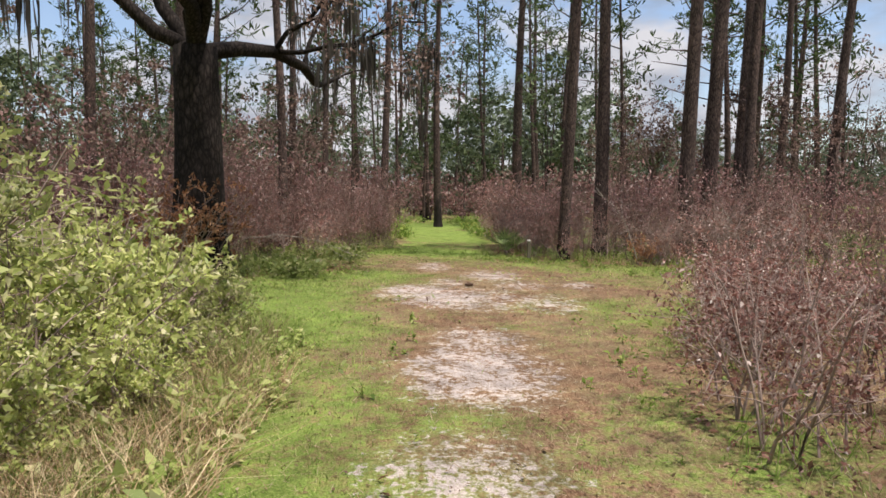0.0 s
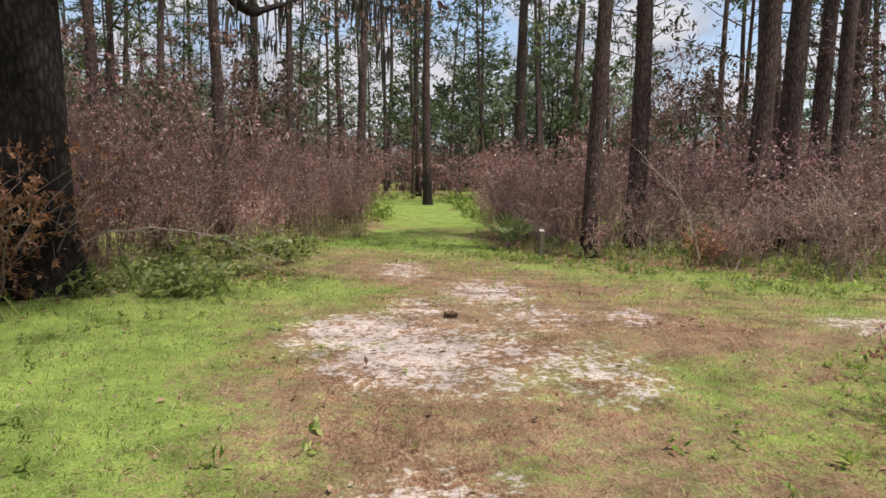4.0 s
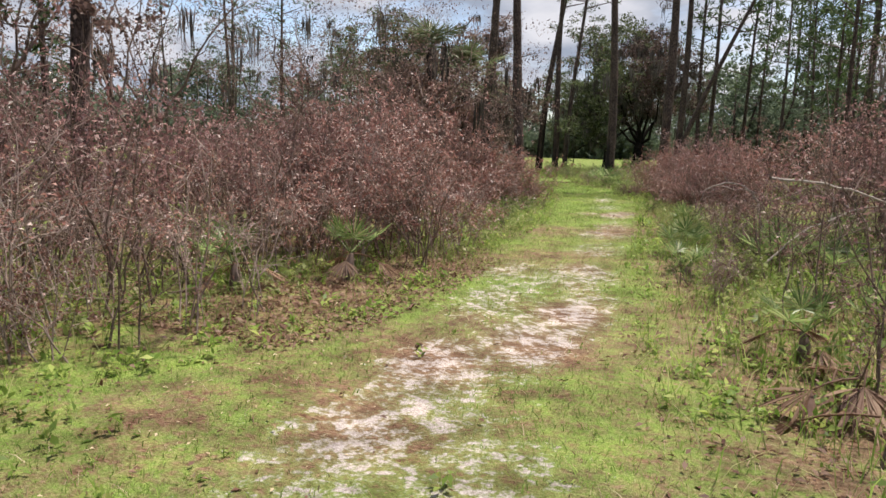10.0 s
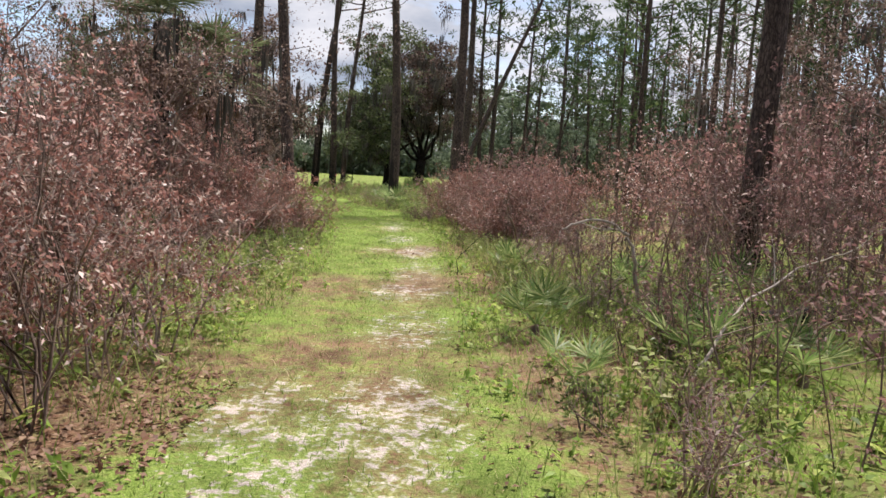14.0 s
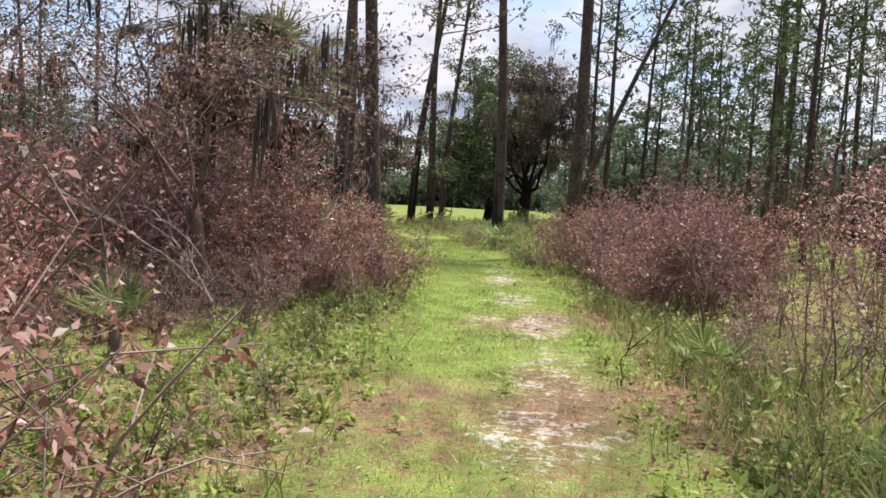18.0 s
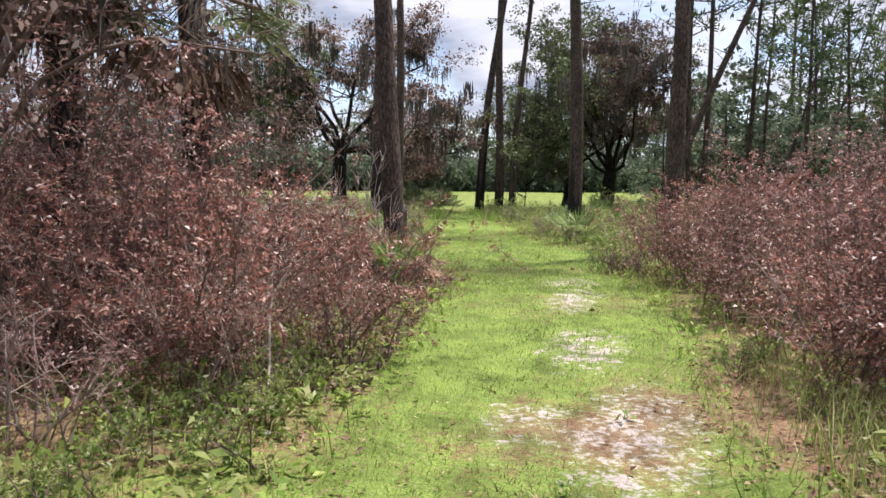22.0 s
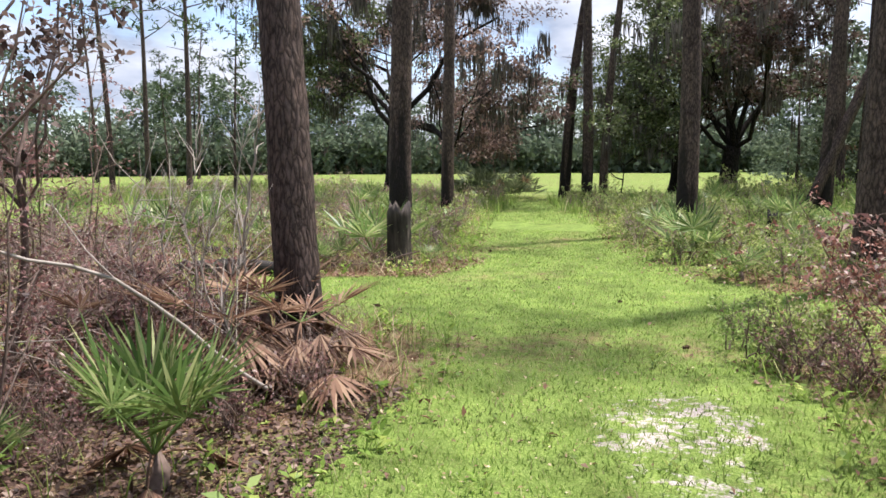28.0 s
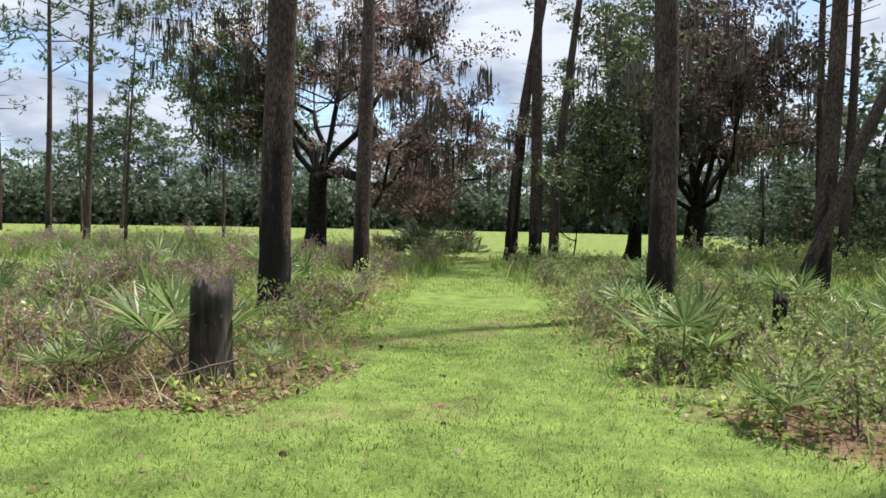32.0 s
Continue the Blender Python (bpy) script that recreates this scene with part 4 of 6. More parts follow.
# the scrub at the far end
spread(low_kinds + scrub_kinds * 2, 110, (-5.5, 23, 3.5, 40), lambda x, y: -4.8 < o1(x, y) < -0.45, 0.55, (0.75, 1.35))
spread(brownlow_kinds, 14, (-5, 23, 3, 38), lambda x, y: -3.5 < o1(x, y) < -0.3, 0.8, (0.5, 0.9))
spread(low_kinds[:2] + scrub_kinds, 66, (-20, 23.5, -5, 42), lambda x, y: -9 < o1(x, y) < -0.3, 0.75, (1.0, 1.6))
spread(darklow_kinds[:2] + brownlow_kinds[:1], 40, (-20, 23.4, -5, 40), lambda x, y: -9 < o1(x, y) < -0.3, 0.6, (0.8, 1.25))
spread(darklow_kinds + brownlow_kinds[:1], 46, (-13, 16.8, -4.5, 20.6), lambda x, y: o1(x, y) < -0.6 and (y < 19.2 or x < -7), 0.5, (0.8, 1.5))
spread(brownlow_kinds, 24, (-15, 21.5, -5.6, 26), lambda x, y: o1(x, y) < -0.6, 0.6, (0.7, 1.2))
spread(scrub_kinds + low_kinds[:1], 30, (0.5, 20, 8, 27), lambda x, y: -5 < o1(x, y) < -0.4, 0.7, (0.7, 1.2))
spread(scrub_kinds + brownlow_kinds + low_kinds[:1], 72, (-36, 35, -10, 57), lambda x, y: -22 < o1(x, y) < -0.1, 1.0, (1.1, 1.8))
spread(scrub_kinds + brownlow_kinds[:1], 18, (-8, 36, 3, 47), lambda x, y: -8 < o1(x, y) < -0.1, 0.9, (0.8, 1.3))
# green foot of the thicket
spread(low_kinds + scrub_kinds[:1], 34, (-3.4, 41.5, 5.5, 47.2), lambda x, y: x > -3.4 + 0.25 * (y - 41.5) and o1(x, y) < -0.2, 0.6, (1.4, 2.2))
spread(low_kinds + scrub_kinds[:1], 30, (-4, 4.5, -1.2, 12.5), lambda x, y: -1.9 < o1(x, y) < -0.25, 0.5, (0.55, 0.85))
spread(scrub_kinds, 14, (-12, -13.5, -3, -10), lambda x, y: -1.0 < o1(x, y) < -0.15, 0.5, (0.6, 0.85))
spread(low_kinds, 8, (-9, -7.5, -4, -6), lambda x, y: -0.9 < o1(x, y) < -0.15, 0.5, (0.6, 0.8))
spread(low_kinds, 26, (0.6, 2, 3.5, 14), lambda x, y: -1.6 < o1(x, y) < -0.2, 0.5, (0.45, 0.75))
for ob in wall_kinds + twiggy_kinds + open_kinds + darklow_kinds + scrub_kinds + haze_kinds + dead_kinds + bare_kinds + tall_kinds + rust_kinds + low_kinds + brownlow_kinds + pale_kinds:
    drop_source(ob)


# ---------------------------------------------------------------- pines
def trunk_geo(r, h, bend, sides, rings, char_h, seed, rough=0.05, flare=0.35):
    """A tapered trunk with buttressed foot, plated bark relief and the height up to which it is charred."""
    z = h * np.linspace(0, 1, rings) ** (2.2 if sides > 9 else 1.5)
    ang = np.arange(sides) * 2 * np.pi / sides
    r0 = np.random.default_rng(seed)
    rad = r * (1 - 0.72 * (z / h) ** 1.1) * (1 + flare * np.exp(-z / 0.22))
    Z, A = np.meshgrid(z, ang, indexing="ij")
    rel = np.zeros_like(Z)
    for _ in range(5):
        rel += np.sin(A * r0.integers(3, 9) + Z * r0.uniform(1.5, 7) + r0.uniform(0, 6.28)) / 5
    R = rad[:, None] * (1 + rough * rel + rough * 0.5 * r0.normal(size=Z.shape) * (sides > 9))
    R *= 1 + 0.10 * np.exp(-Z / 0.3) * np.sin(A * 5 + seed)
    bx = bend[0] * (Z / h) ** 1.3 + 0.06 * np.sin(Z * 0.45 + seed)
    by = bend[1] * (Z / h) ** 1.3 + 0.06 * np.sin(Z * 0.38 + seed * 2)
    v = np.stack([R * np.cos(A) + bx - bx[0], R * np.sin(A) + by - by[0], Z - 0.05], -1).reshape(-1, 3)
    i, j = np.meshgrid(np.arange(rings - 1), np.arange(sides), indexing="ij")
    quads = np.stack([i * sides + j, i * sides + (j + 1) % sides, (i + 1) * sides + (j + 1) % sides, (i + 1) * sides + j], -1).reshape(-1, 4)
    edge = char_h * (1 + 0.45 * np.sin(ang * 2 + seed) + 0.3 * np.sin(ang * 5 + seed * 3))
    burnt = np.clip(1.2 - Z / np.maximum(edge, 0.05), 0, 1).ravel()
    axis = np.stack([bx[:, 0] - bx[0, 0], by[:, 0] - by[0, 0], z], 1)
    return Geo().add(v, quads), axis, rad, burnt


def pine(label, r, h, bend=(0, 0), crown=0.55, sides=12, rings=16, char_h=0.9, seed=1, limbs=16, tufts=9, needle=0.34, rough=0.05, place=None, group="pines in the wood"):
    root = thing("pine_tree", label, "tree", group)
    geo, axis, rad, burnt = trunk_geo(r, h, bend, sides, rings, char_h, seed, rough)
    trunk = part("trunk", geo, M_PINE, root, smooth=True)
    trunk.data.attributes.new("char", "FLOAT", "POINT").data.foreach_set("value", burnt.astype(np.float32))
    wood, green = Geo(), Geo()
    for k in range(limbs):
        u = crown + (1 - crown) * (k + rng.uniform(0, 0.9)) / limbs
        p0 = np.array([np.interp(u * h, axis[:, 2], axis[:, c]) for c in range(3)])
        a, ln = k * 2.4 + rng.uniform(-0.5, 0.5), (0.13 * h + 0.4) * (1.15 - 0.75 * (u - crown) / (1 - crown)) * rng.uniform(0.55, 1.15)
        d = np.array([math.cos(a), math.sin(a), rng.uniform(0.0, 0.45)])
        s = np.linspace(0, 1, 5)[:, None]
        pts = p0 + d * ln * s + np.array([0, 0, 1]) * ln * 0.22 * s ** 2 + rng.normal(0, 0.03 * ln, (5, 3)) * s
        wood.tube(pts if sides > 9 else pts[::2], np.linspace(0.045, 0.012, 5 if sides > 9 else 3) * (h / 16), 4 if sides > 9 else 3)
        for _ in range(tufts):
            f = rng.uniform(0.35, 1.05)
            c = pts[0] * (1 - f) + pts[-1] * f + rng.normal(0, 0.16 * ln ** 0.7, 3)
            n = 6 if sides > 9 else 5
            green.leaves(np.repeat(c[None], n, 0), rand_dirs(n, 0.45), rand_dirs(n), needle * rng.uniform(0.7, 1.2, n), needle * 0.22, 0, 0.1, 0.6)
    for _ in range(6):
        u = rng.uniform(0.25, crown)
        p0 = np.array([np.interp(u * h, axis[:, 2], axis[:, c]) for c in range(3)])
        a, ln = rng.uniform(0, 6.28), rng.uniform(0.3, 1.1)
        wood.tube([p0, p0 + np.array([math.cos(a), math.sin(a), 0.15]) * ln], [0.02, 0.006], 4)
    tagged(part("limb", wood, M_PINE, root), kind="stuff")
    tagged(part("crown", green, M_NEEDLE, root, "open crown of needle tufts"), kind="stuff")
    if place:
        root.location = (*place, 0)
    return root


PINE = "tall pine with plated grey-brown bark and a charred foot"
# pines that stand near the walk: place, radius, height, top's offset, charred height
for n, (x, y, r, h, bx, by, ch) in enumerate([
        (-4.15, 19.0, 0.185, 17, -1.25, 0.3, 0.5), (-8.15, 28.5, 0.26, 18, 0.5, 0.2, 1.5), (-9.6, 34.4, 0.20, 17, -0.2, 0.3, 1.0), (-2.35, 31.0, 0.23, 19, -0.5, 0.2, 1.1),
        (-7.4, 43.4, 0.23, 18, 0.1, 0.3, 1.4), (-9.3, 47.2, 0.26, 19, 2.4, 0.3, 2.4), (-6.7, 43.2, 0.17, 17, 1.5, 0.0, 0.6), 
        (-5.55, -2.77, 0.20, 17, 0.2, 0.9, 0.6), (-6.3, -1.8, 0.21, 17, -0.2, 0.9, 0.8), (-5.6, -5.82, 0.145, 17, 0.2, 0.4, 0.6), (-6.9, -4.53, 0.19, 16, -0.2, 0.5, 0.5),
        (-6.2, -0.8, 0.16, 16, 0.2, 0.8, 0.5), (-6.8, 1.8, 0.15, 17, 0.2, 1.2, 0.5), (-8.0, -0.2, 0.19, 17, 0.1, 0.9, 0.5), (-24.8, -3.5, 0.28, 17, 0.2, 0.2, 0.5),
        (0.45, 24.5, 0.20, 18, 0.2, 0.2, 0.4), (5.6, 10.2, 0.22, 18, 0.8, 0.3, 0.8), (-24.7, -7.6, 0.2, 17, 0.2, 0.1, 1.2), (-18.3, -10.3, 0.17, 17, 0, 0.2, 0.6),
        (-10.5, -13.4, 0.15, 16, 0.1, -0.4, 0.5), (-11.5, -16.5, 0.16, 17, 0.2, 0.1, 0.5), (0.7, 36.5, 0.21, 18, 0.4, 0.2, 1.2)]):
    if r > 0.01:
        pine(PINE, r, h, (bx, by), 0.62, 26 if r > 0.15 else 14, 40, ch * (1.7 if y > 25 else 1.3), n + 3, 14, 10, 0.32, 0.045, (x, y))

far_pines = [pine("slender pine with a high open crown", r, h, b, c, 8, 9, ch, 40 + i, 17, 8, nd, 0.03)
             for i, (r, h, b, c, ch, nd) in enumerate([(0.16, 17, (0.5, 0.3), 0.5, 1.0, 0.42), (0.14, 15, (-0.8, 0.4), 0.45, 0.8, 0.4), (0.19, 19, (0.3, -0.4), 0.5, 1.6, 0.45), (0.11, 13, (0.2, 0.5), 0.4, 0.6, 0.38), (0.09, 10, (-0.3, 0.2), 0.3, 0.4, 0.34)])]


def clear_of_walk(x, y):
    """True where a tree blocks neither path nor field."""
    return o1(x, y) < -1.2


spread(far_pines, 46, (-60, -45, -13, 6), lambda x, y: clear_of_walk(x, y), 1.8, (0.85, 1.2))
spread(far_pines, 40, (-100, -60, -50, 20), lambda x, y: clear_of_walk(x, y), 2.5, (0.9, 1.2))
spread(far_pines, 16, (-40, -40, 0, -17), lambda x, y: True, 2.4, (0.85, 1.15))
spread(far_pines, 44, (3, 36, 45, 85), lambda x, y: clear_of_walk(x, y) and x > 3 + 0.1 * (y - 36), 2.0, (0.75, 1.1))
spread(far_pines, 24, (8, 8, 32, 40), lambda x, y: x > 8, 2.4, (0.75, 1.0))
spread(far_pines, 20, (6, 24, 28, 46), lambda x, y: clear_of_walk(x, y) and x > 7, 1.8, (0.85, 1.1))
spread(far_pines, 10, (14, -40, 45, 10), lambda x, y: True, 5)
spread(far_pines, 14, (-34, 3, -8, 20), lambda x, y: y < 2 - 0.5 * (x + 4) and o1(x, y) < -5, 2.4, (0.8, 1.0))
for x, y, k, s, lean in [(-33.4, 43.1, 0, 1.05, 0), (-38.5, 50.6, 2, 1.0, 0), (-30.5, 45.8, 1, 1.2, 0), (-22.3, 39.9, 4, 0.85, 0), (-27.1, 52.0, 3, 0.9, 0), (-46, 60, 4, 1.05, 0), (-52, 58, 0, 1, 0), (1.8, 45.5, 0, 1.0, 0), (2.4, 45.2, 2, 0.9, 0),
                          (4.5, 46.5, 1, 1.0, 0), (5.8, 50, 3, 1.0, 0),  (-52, 70, 1, 1, 0)]:
    put_copy(far_pines[k], x, y, x * 37 % 360, s)
leaner = put_copy(far_pines[0], 0.2, 36.2, 200, 1.0)
leaner.matrix_basis = pose(0.2, 36.2, 0, 0, 21, 12)
for x, y, a, rz in [(6.5, 52, 17, 20), (9.0, 56, 14, -20), (4.6, 58, 20, 40), (12, 60, 9, 10)]:
    tree = put_copy(far_pines[3], x, y, 0, 1.0)
    tree.matrix_basis = pose(x, y, 0, 0, a, rz)
for ob in far_pines:
    drop_source(ob)


# ---------------------------------------------------------------- broadleaf trees
def broadleaf(name, label, h, r, width, limbs, clumps, per, leaf, leaf_m, trunk_h=0.25, moss=0, seed=1, sides=9, group="", bark=None, category="tree", sway=0.12, low=False):
    """A tree with forking limbs; the leaves sit in uneven clumps round the limbs' ends."""
    root = thing(name, label, category, group)
    rr = np.random.default_rng(seed)
    wood, green, hang = Geo(), Geo(), Geo()
    th = h * trunk_h
    s = np.linspace(0, 1, 6)
    ts = np.stack([sway * th * np.sin(s * 2.2 + seed), 0.8 * sway * th * np.sin(s * 1.7), th * s - 0.06], 1)
    ts[:, :2] -= ts[0, :2]
    wood.tube(ts, r * (1.0 + 0.55 * np.exp(-s * 7) - 0.3 * s), sides, cap=False)
    ends = []
    for k in range(limbs):
        a = k * 2.4 + rr.uniform(-0.4, 0.4)
        reach, rise = width * rr.uniform(0.45, 1.0), (h - th) * rr.uniform(0.3 if not low else 0.05, 0.95)
        u = np.linspace(0, 1, 7)[:, None]
        start = ts[-1] if k % 3 else ts[-2]
        pts = start + np.array([math.cos(a), math.sin(a), 0]) * reach * u ** 0.9 + np.array([0, 0, 1]) * rise * (0.35 * u + 0.65 * u ** 1.5)
        pts[1:] += rr.normal(0, 0.045 * width, (6, 3))
        wood.tube(pts, r * np.linspace(0.55, 0.07, 7) * rr.uniform(0.7, 1.0), 8 if sides > 8 else 4)
        ends += [pts[j] for j in (3, 4, 5, 6, 6)]
        for _ in range(3 if sides > 8 else 1):
            j = rr.integers(2, 6)
            d = unit(np.array([math.cos(a), math.sin(a), 0.4]) + rr.normal(0, 0.7, 3)) * reach * rr.uniform(0.25, 0.55)
            q = np.stack([pts[j], pts[j] + d * 0.5 + rr.normal(0, 0.1, 3), pts[j] + d])
            wood.tube(q, r * np.array([0.16, 0.1, 0.03]), 3, cap=False)
            ends += [q[1], q[2], q[2]]
    ends = np.array(ends)
    cen = ends[rr.integers(0, len(ends), clumps)] + rr.normal(0, 0.11 * width, (clumps, 3))
    cen[:, 2] = np.maximum(cen[:, 2], h * (0.10 if low else 0.22))
    size = rr.uniform(0.28, 0.65, clumps) * max(width, 1.5) * 0.34
    base = np.repeat(cen, per, 0) + unit(rr.normal(size=(clumps * per, 3))) * (np.repeat(size, per) * rr.uniform(0.2, 1, clumps * per))[:, None] * [1, 1, 0.7]
    n = len(base)
    ln = leaf * rr.uniform(0.6, 1.3, n)
    green.leaves(base, unit(rr.normal(size=(n, 3))) + [0, 0, -0.15], unit(rr.normal(size=(n, 3)) + [0, 0, 0.7]), ln, ln * 0.55, 0, 0.25)
    part("trunk", wood, bark or M_OAK, root, smooth=True)
    tagged(part("crown", green, leaf_m, root), kind="stuff")
    if moss:
        src = np.vstack([ends, cen])
        b = src[rr.integers(0, len(src), moss)] + rr.normal(0, 0.10 * width, (moss, 3)) * [1, 1, 0.5]
        b[:, 2] = np.maximum(b[:, 2], 1.6 + 0.1 * h)
        strands = 5
        bb = np.repeat(b, strands, 0) + rr.normal(0, 0.09, (moss * strands, 3))
        hang.leaves(bb, np.array([[0, 0, -1.0]]) + rr.normal(0, 0.08, bb.shape), rr.normal(size=bb.shape), np.minimum(rr.uniform(0.4, 1.9, len(bb)) * np.repeat(rr.uniform(0.4, 1.0, moss), strands), bb[:, 2] * 0.5), rr.uniform(0.02, 0.06, len(bb)), 0, 0.1, 0.25)
        part("moss", hang, M_MOSS, root, "grey spanish moss hanging in strands")
    return root


def live_oak(label, place, turn, h, r, fork, limbs, clumps, per, leaf, moss, seed, sides=14, lean=(0.3, 0.0), bark=None, green_side=None):
    """A spreading oak: crooked limbs that fork twice, dense leaf sprays at their ends and moss draped below.
    limbs: bearing in degrees, reach, height of the end, thickness."""
    root = thing("live_oak", label, "tree")
    rr = np.random.default_rng(seed)
    wood, twigs, limb_geo, sprays, hang = Geo(), Geo(), [], [Geo(), Geo()], Geo()
    s = np.linspace(0, 1, 8)
    ts = np.stack([lean[0] * s ** 1.5 + 0.05 * np.sin(s * 5), lean[1] * s ** 1.5 + 0.05 * np.sin(s * 4), fork * s - 0.06], 1)
    ts[:, :2] -= ts[0, :2]
    wood.tube(ts, r * (1.0 + 0.6 * np.exp(-s * 6) - 0.12 * s), sides, cap=True)
    tips, along = [], []

    def grow(p0, d0, ln, rad, level):
        n = 7 if level < 2 else 4
        pts, d = [np.array(p0, float)], unit(np.array(d0, float))
        for _ in range(n - 1):
            d = unit(d + rr.normal(0, 0.27 if level < 2 else 0.35, 3) + np.array([0, 0, 0.05 if level == 0 else -0.02]))
            pts.append(pts[-1] + d * ln / (n - 1))
        pts = np.array(pts)
        if level == 0:
            limb_geo.append(Geo().tube(pts, np.linspace(rad, rad * 0.3, n), 8, cap=False))
        else:
            twigs.tube(pts, np.linspace(rad, rad * 0.3, n), 6 if level == 1 else 4, cap=False)
        along.extend(pts[n // 2:])
        if level == 2:
            tips.extend(pts[1:])
            return
        for k in range(5 if level == 0 else 4):
            j = rr.integers(2 if level == 0 else 1, n)
            side = unit(np.cross(d0, rr.normal(size=3)))
            side[2] = abs(side[2]) * 0.5 if rr.uniform() < 0.65 else -0.3
            grow(pts[j], unit(np.array(d0)) * 0.55 + side * 0.8, ln * rr.uniform(0.38, 0.6), rad * (1 - 0.09 * j) * 0.42, level + 1)

    for bearing, reach, top, thick in limbs:
        a = radians(bearing)
        d = np.array([math.cos(a) * reach, math.sin(a) * reach, top - fork])
        grow(ts[-1] - np.array([0, 0, rr.uniform(0, 0.25)]), d, np.linalg.norm(d), r * thick * 0.75, 0)
    for geo in limb_geo:
        part("limb", geo, bark or M_OAK, root, smooth=True)
    tagged(part("branchwork", twigs, bark or M_OAK, root), kind="stuff")
    tips, along = np.array(tips), np.array(along)
    cen = tips[rr.integers(0, len(tips), clumps)] + rr.normal(0, 0.03 * h, (clumps, 3))
    cen = cen[cen[:, 2] > 1.9]
    n = len(cen) * per
    size = np.repeat(rr.uniform(0.35, 0.85, len(cen)), per)
    base = np.repeat(cen, per, 0) + unit(rr.normal(size=(n, 3))) * (size * rr.uniform(0.15, 1, n) ** 0.6)[:, None] * [1, 1, 0.55]
    ln = leaf * rr.uniform(0.6, 1.3, n)
    axis, face = unit(rr.normal(size=(n, 3))) + [0, 0, -0.25], unit(rr.normal(size=(n, 3)) + [0, 0, 0.7])
    kind = np.repeat((cen[:, 0] < green_side + rr.normal(0, 1.2, len(cen))) if green_side is not None else np.zeros(len(cen), bool), per)
    for k, (pick, mat, name) in enumerate(((kind, M_OAKGREEN, "crown"), (~kind, M_OAKBROWN, "withered_crown"))):
        if pick.any():
            tagged(part(name, sprays[k].leaves(base[pick], axis[pick], face[pick], ln[pick], ln[pick] * 0.5, 0, 0.25), mat, root, "dense dark green sprays" if k == 0 else "scorched brown sprays"), kind="stuff")
    part("trunk", wood, bark or M_OAK, root, smooth=True)
    src = np.vstack([along, tips])
    b = src[rr.integers(0, len(src), moss)] + rr.normal(0, 0.12, (moss, 3))
    b = b[b[:, 2] > 2.2]
    strands = 11
    long = np.repeat(rr.uniform(0.3, 1.5, len(b)) ** 1.3, strands)
    bb = np.repeat(b, strands, 0) + rr.normal(0, 0.11, (len(b) * strands, 3)) * [1, 1, 0.5]
    drop = np.minimum(long * rr.uniform(0.35, 1.0, len(bb)), bb[:, 2] - 1.4)
    hang.leaves(bb, np.array([[0, 0, -1.0]]) + rr.normal(0, 0.07, bb.shape), rr.normal(size=bb.shape), drop, rr.uniform(0.03, 0.075, len(bb)), 0, 0.2, 0.3)
    tagged(part("moss", hang, M_MOSS, root, "grey spanish moss hanging in drapes"), kind="stuff")
    root.matrix_basis = pose(*place, 0, 0, 0, turn)
    return root


live_oak("live oak hung with grey spanish moss, dark crooked limbs", (-16.4, 43.6), 0, 13, 0.40, 3.4, [(20, 5.8, 7.6, 0.5), (-10, 6.4, 5.6, 0.4), (60, 4.0, 11.0, 0.45), (150, 4.6, 10.0, 0.45), (200, 5.2, 7.0, 0.4), (-70, 4.2, 8.8, 0.42), (-25, 5.6, 10.0, 0.42), (100, 2.0, 12.5, 0.42), (240, 4.6, 9.0, 0.4)],
         760, 46, 0.17, 900, 5, lean=(0.3, 0.0), bark=M_DARKOAK, green_side=-1.2)
live_oak("live oak, half green and half scorched brown, with moss", (-2.4, 47.5), 0, 10, 0.38, 2.3, [(185, 5.6, 4.0, 0.36), (160, 5.2, 6.4, 0.42), (215, 4.8, 6.8, 0.4), (120, 3.0, 8.4, 0.42), (60, 2.8, 9.2, 0.45), (20, 4.8, 7.2, 0.45), (-30, 4.6, 5.6, 0.4), (-100, 3.6, 7.6, 0.4), (-60, 3.0, 8.8, 0.4)],
         640, 46, 0.17, 620, 9, lean=(0.35, 0.0), bark=M_DARKOAK, green_side=-0.4)
live_oak("green live oak at the edge of the field, dense low crown", (-4.9, 51.5), 0, 12.2, 0.30, 2.6, [(180, 3.6, 5.0, 0.4), (150, 3.0, 8.4, 0.45), (215, 3.0, 7.0, 0.42), (100, 1.8, 11.0, 0.45), (60, 2.4, 9.4, 0.45), (10, 2.6, 7.4, 0.42), (-60, 2.4, 9.0, 0.42), (250, 2.2, 10.6, 0.42), (200, 2.4, 3.6, 0.4)],
         560, 46, 0.19, 160, 14, lean=(0.2, 0.0), bark=M_DARKOAK, green_side=9.0)
live_oak("massive old live oak with a black leaning trunk", (-2.1, -13.85), 0, 12, 0.46, 4.4, [(70, 6.0, 6.6, 0.42), (110, 5.0, 8.5, 0.5), (-90, 4.5, 6.2, 0.45), (10, 5.5, 8.6, 0.45), (180, 5.0, 9.0, 0.45), (-30, 5.0, 6.6, 0.38)],
         260, 46, 0.12, 260, 21, 20, lean=(0.1, 0.08), bark=M_DARKOAK)
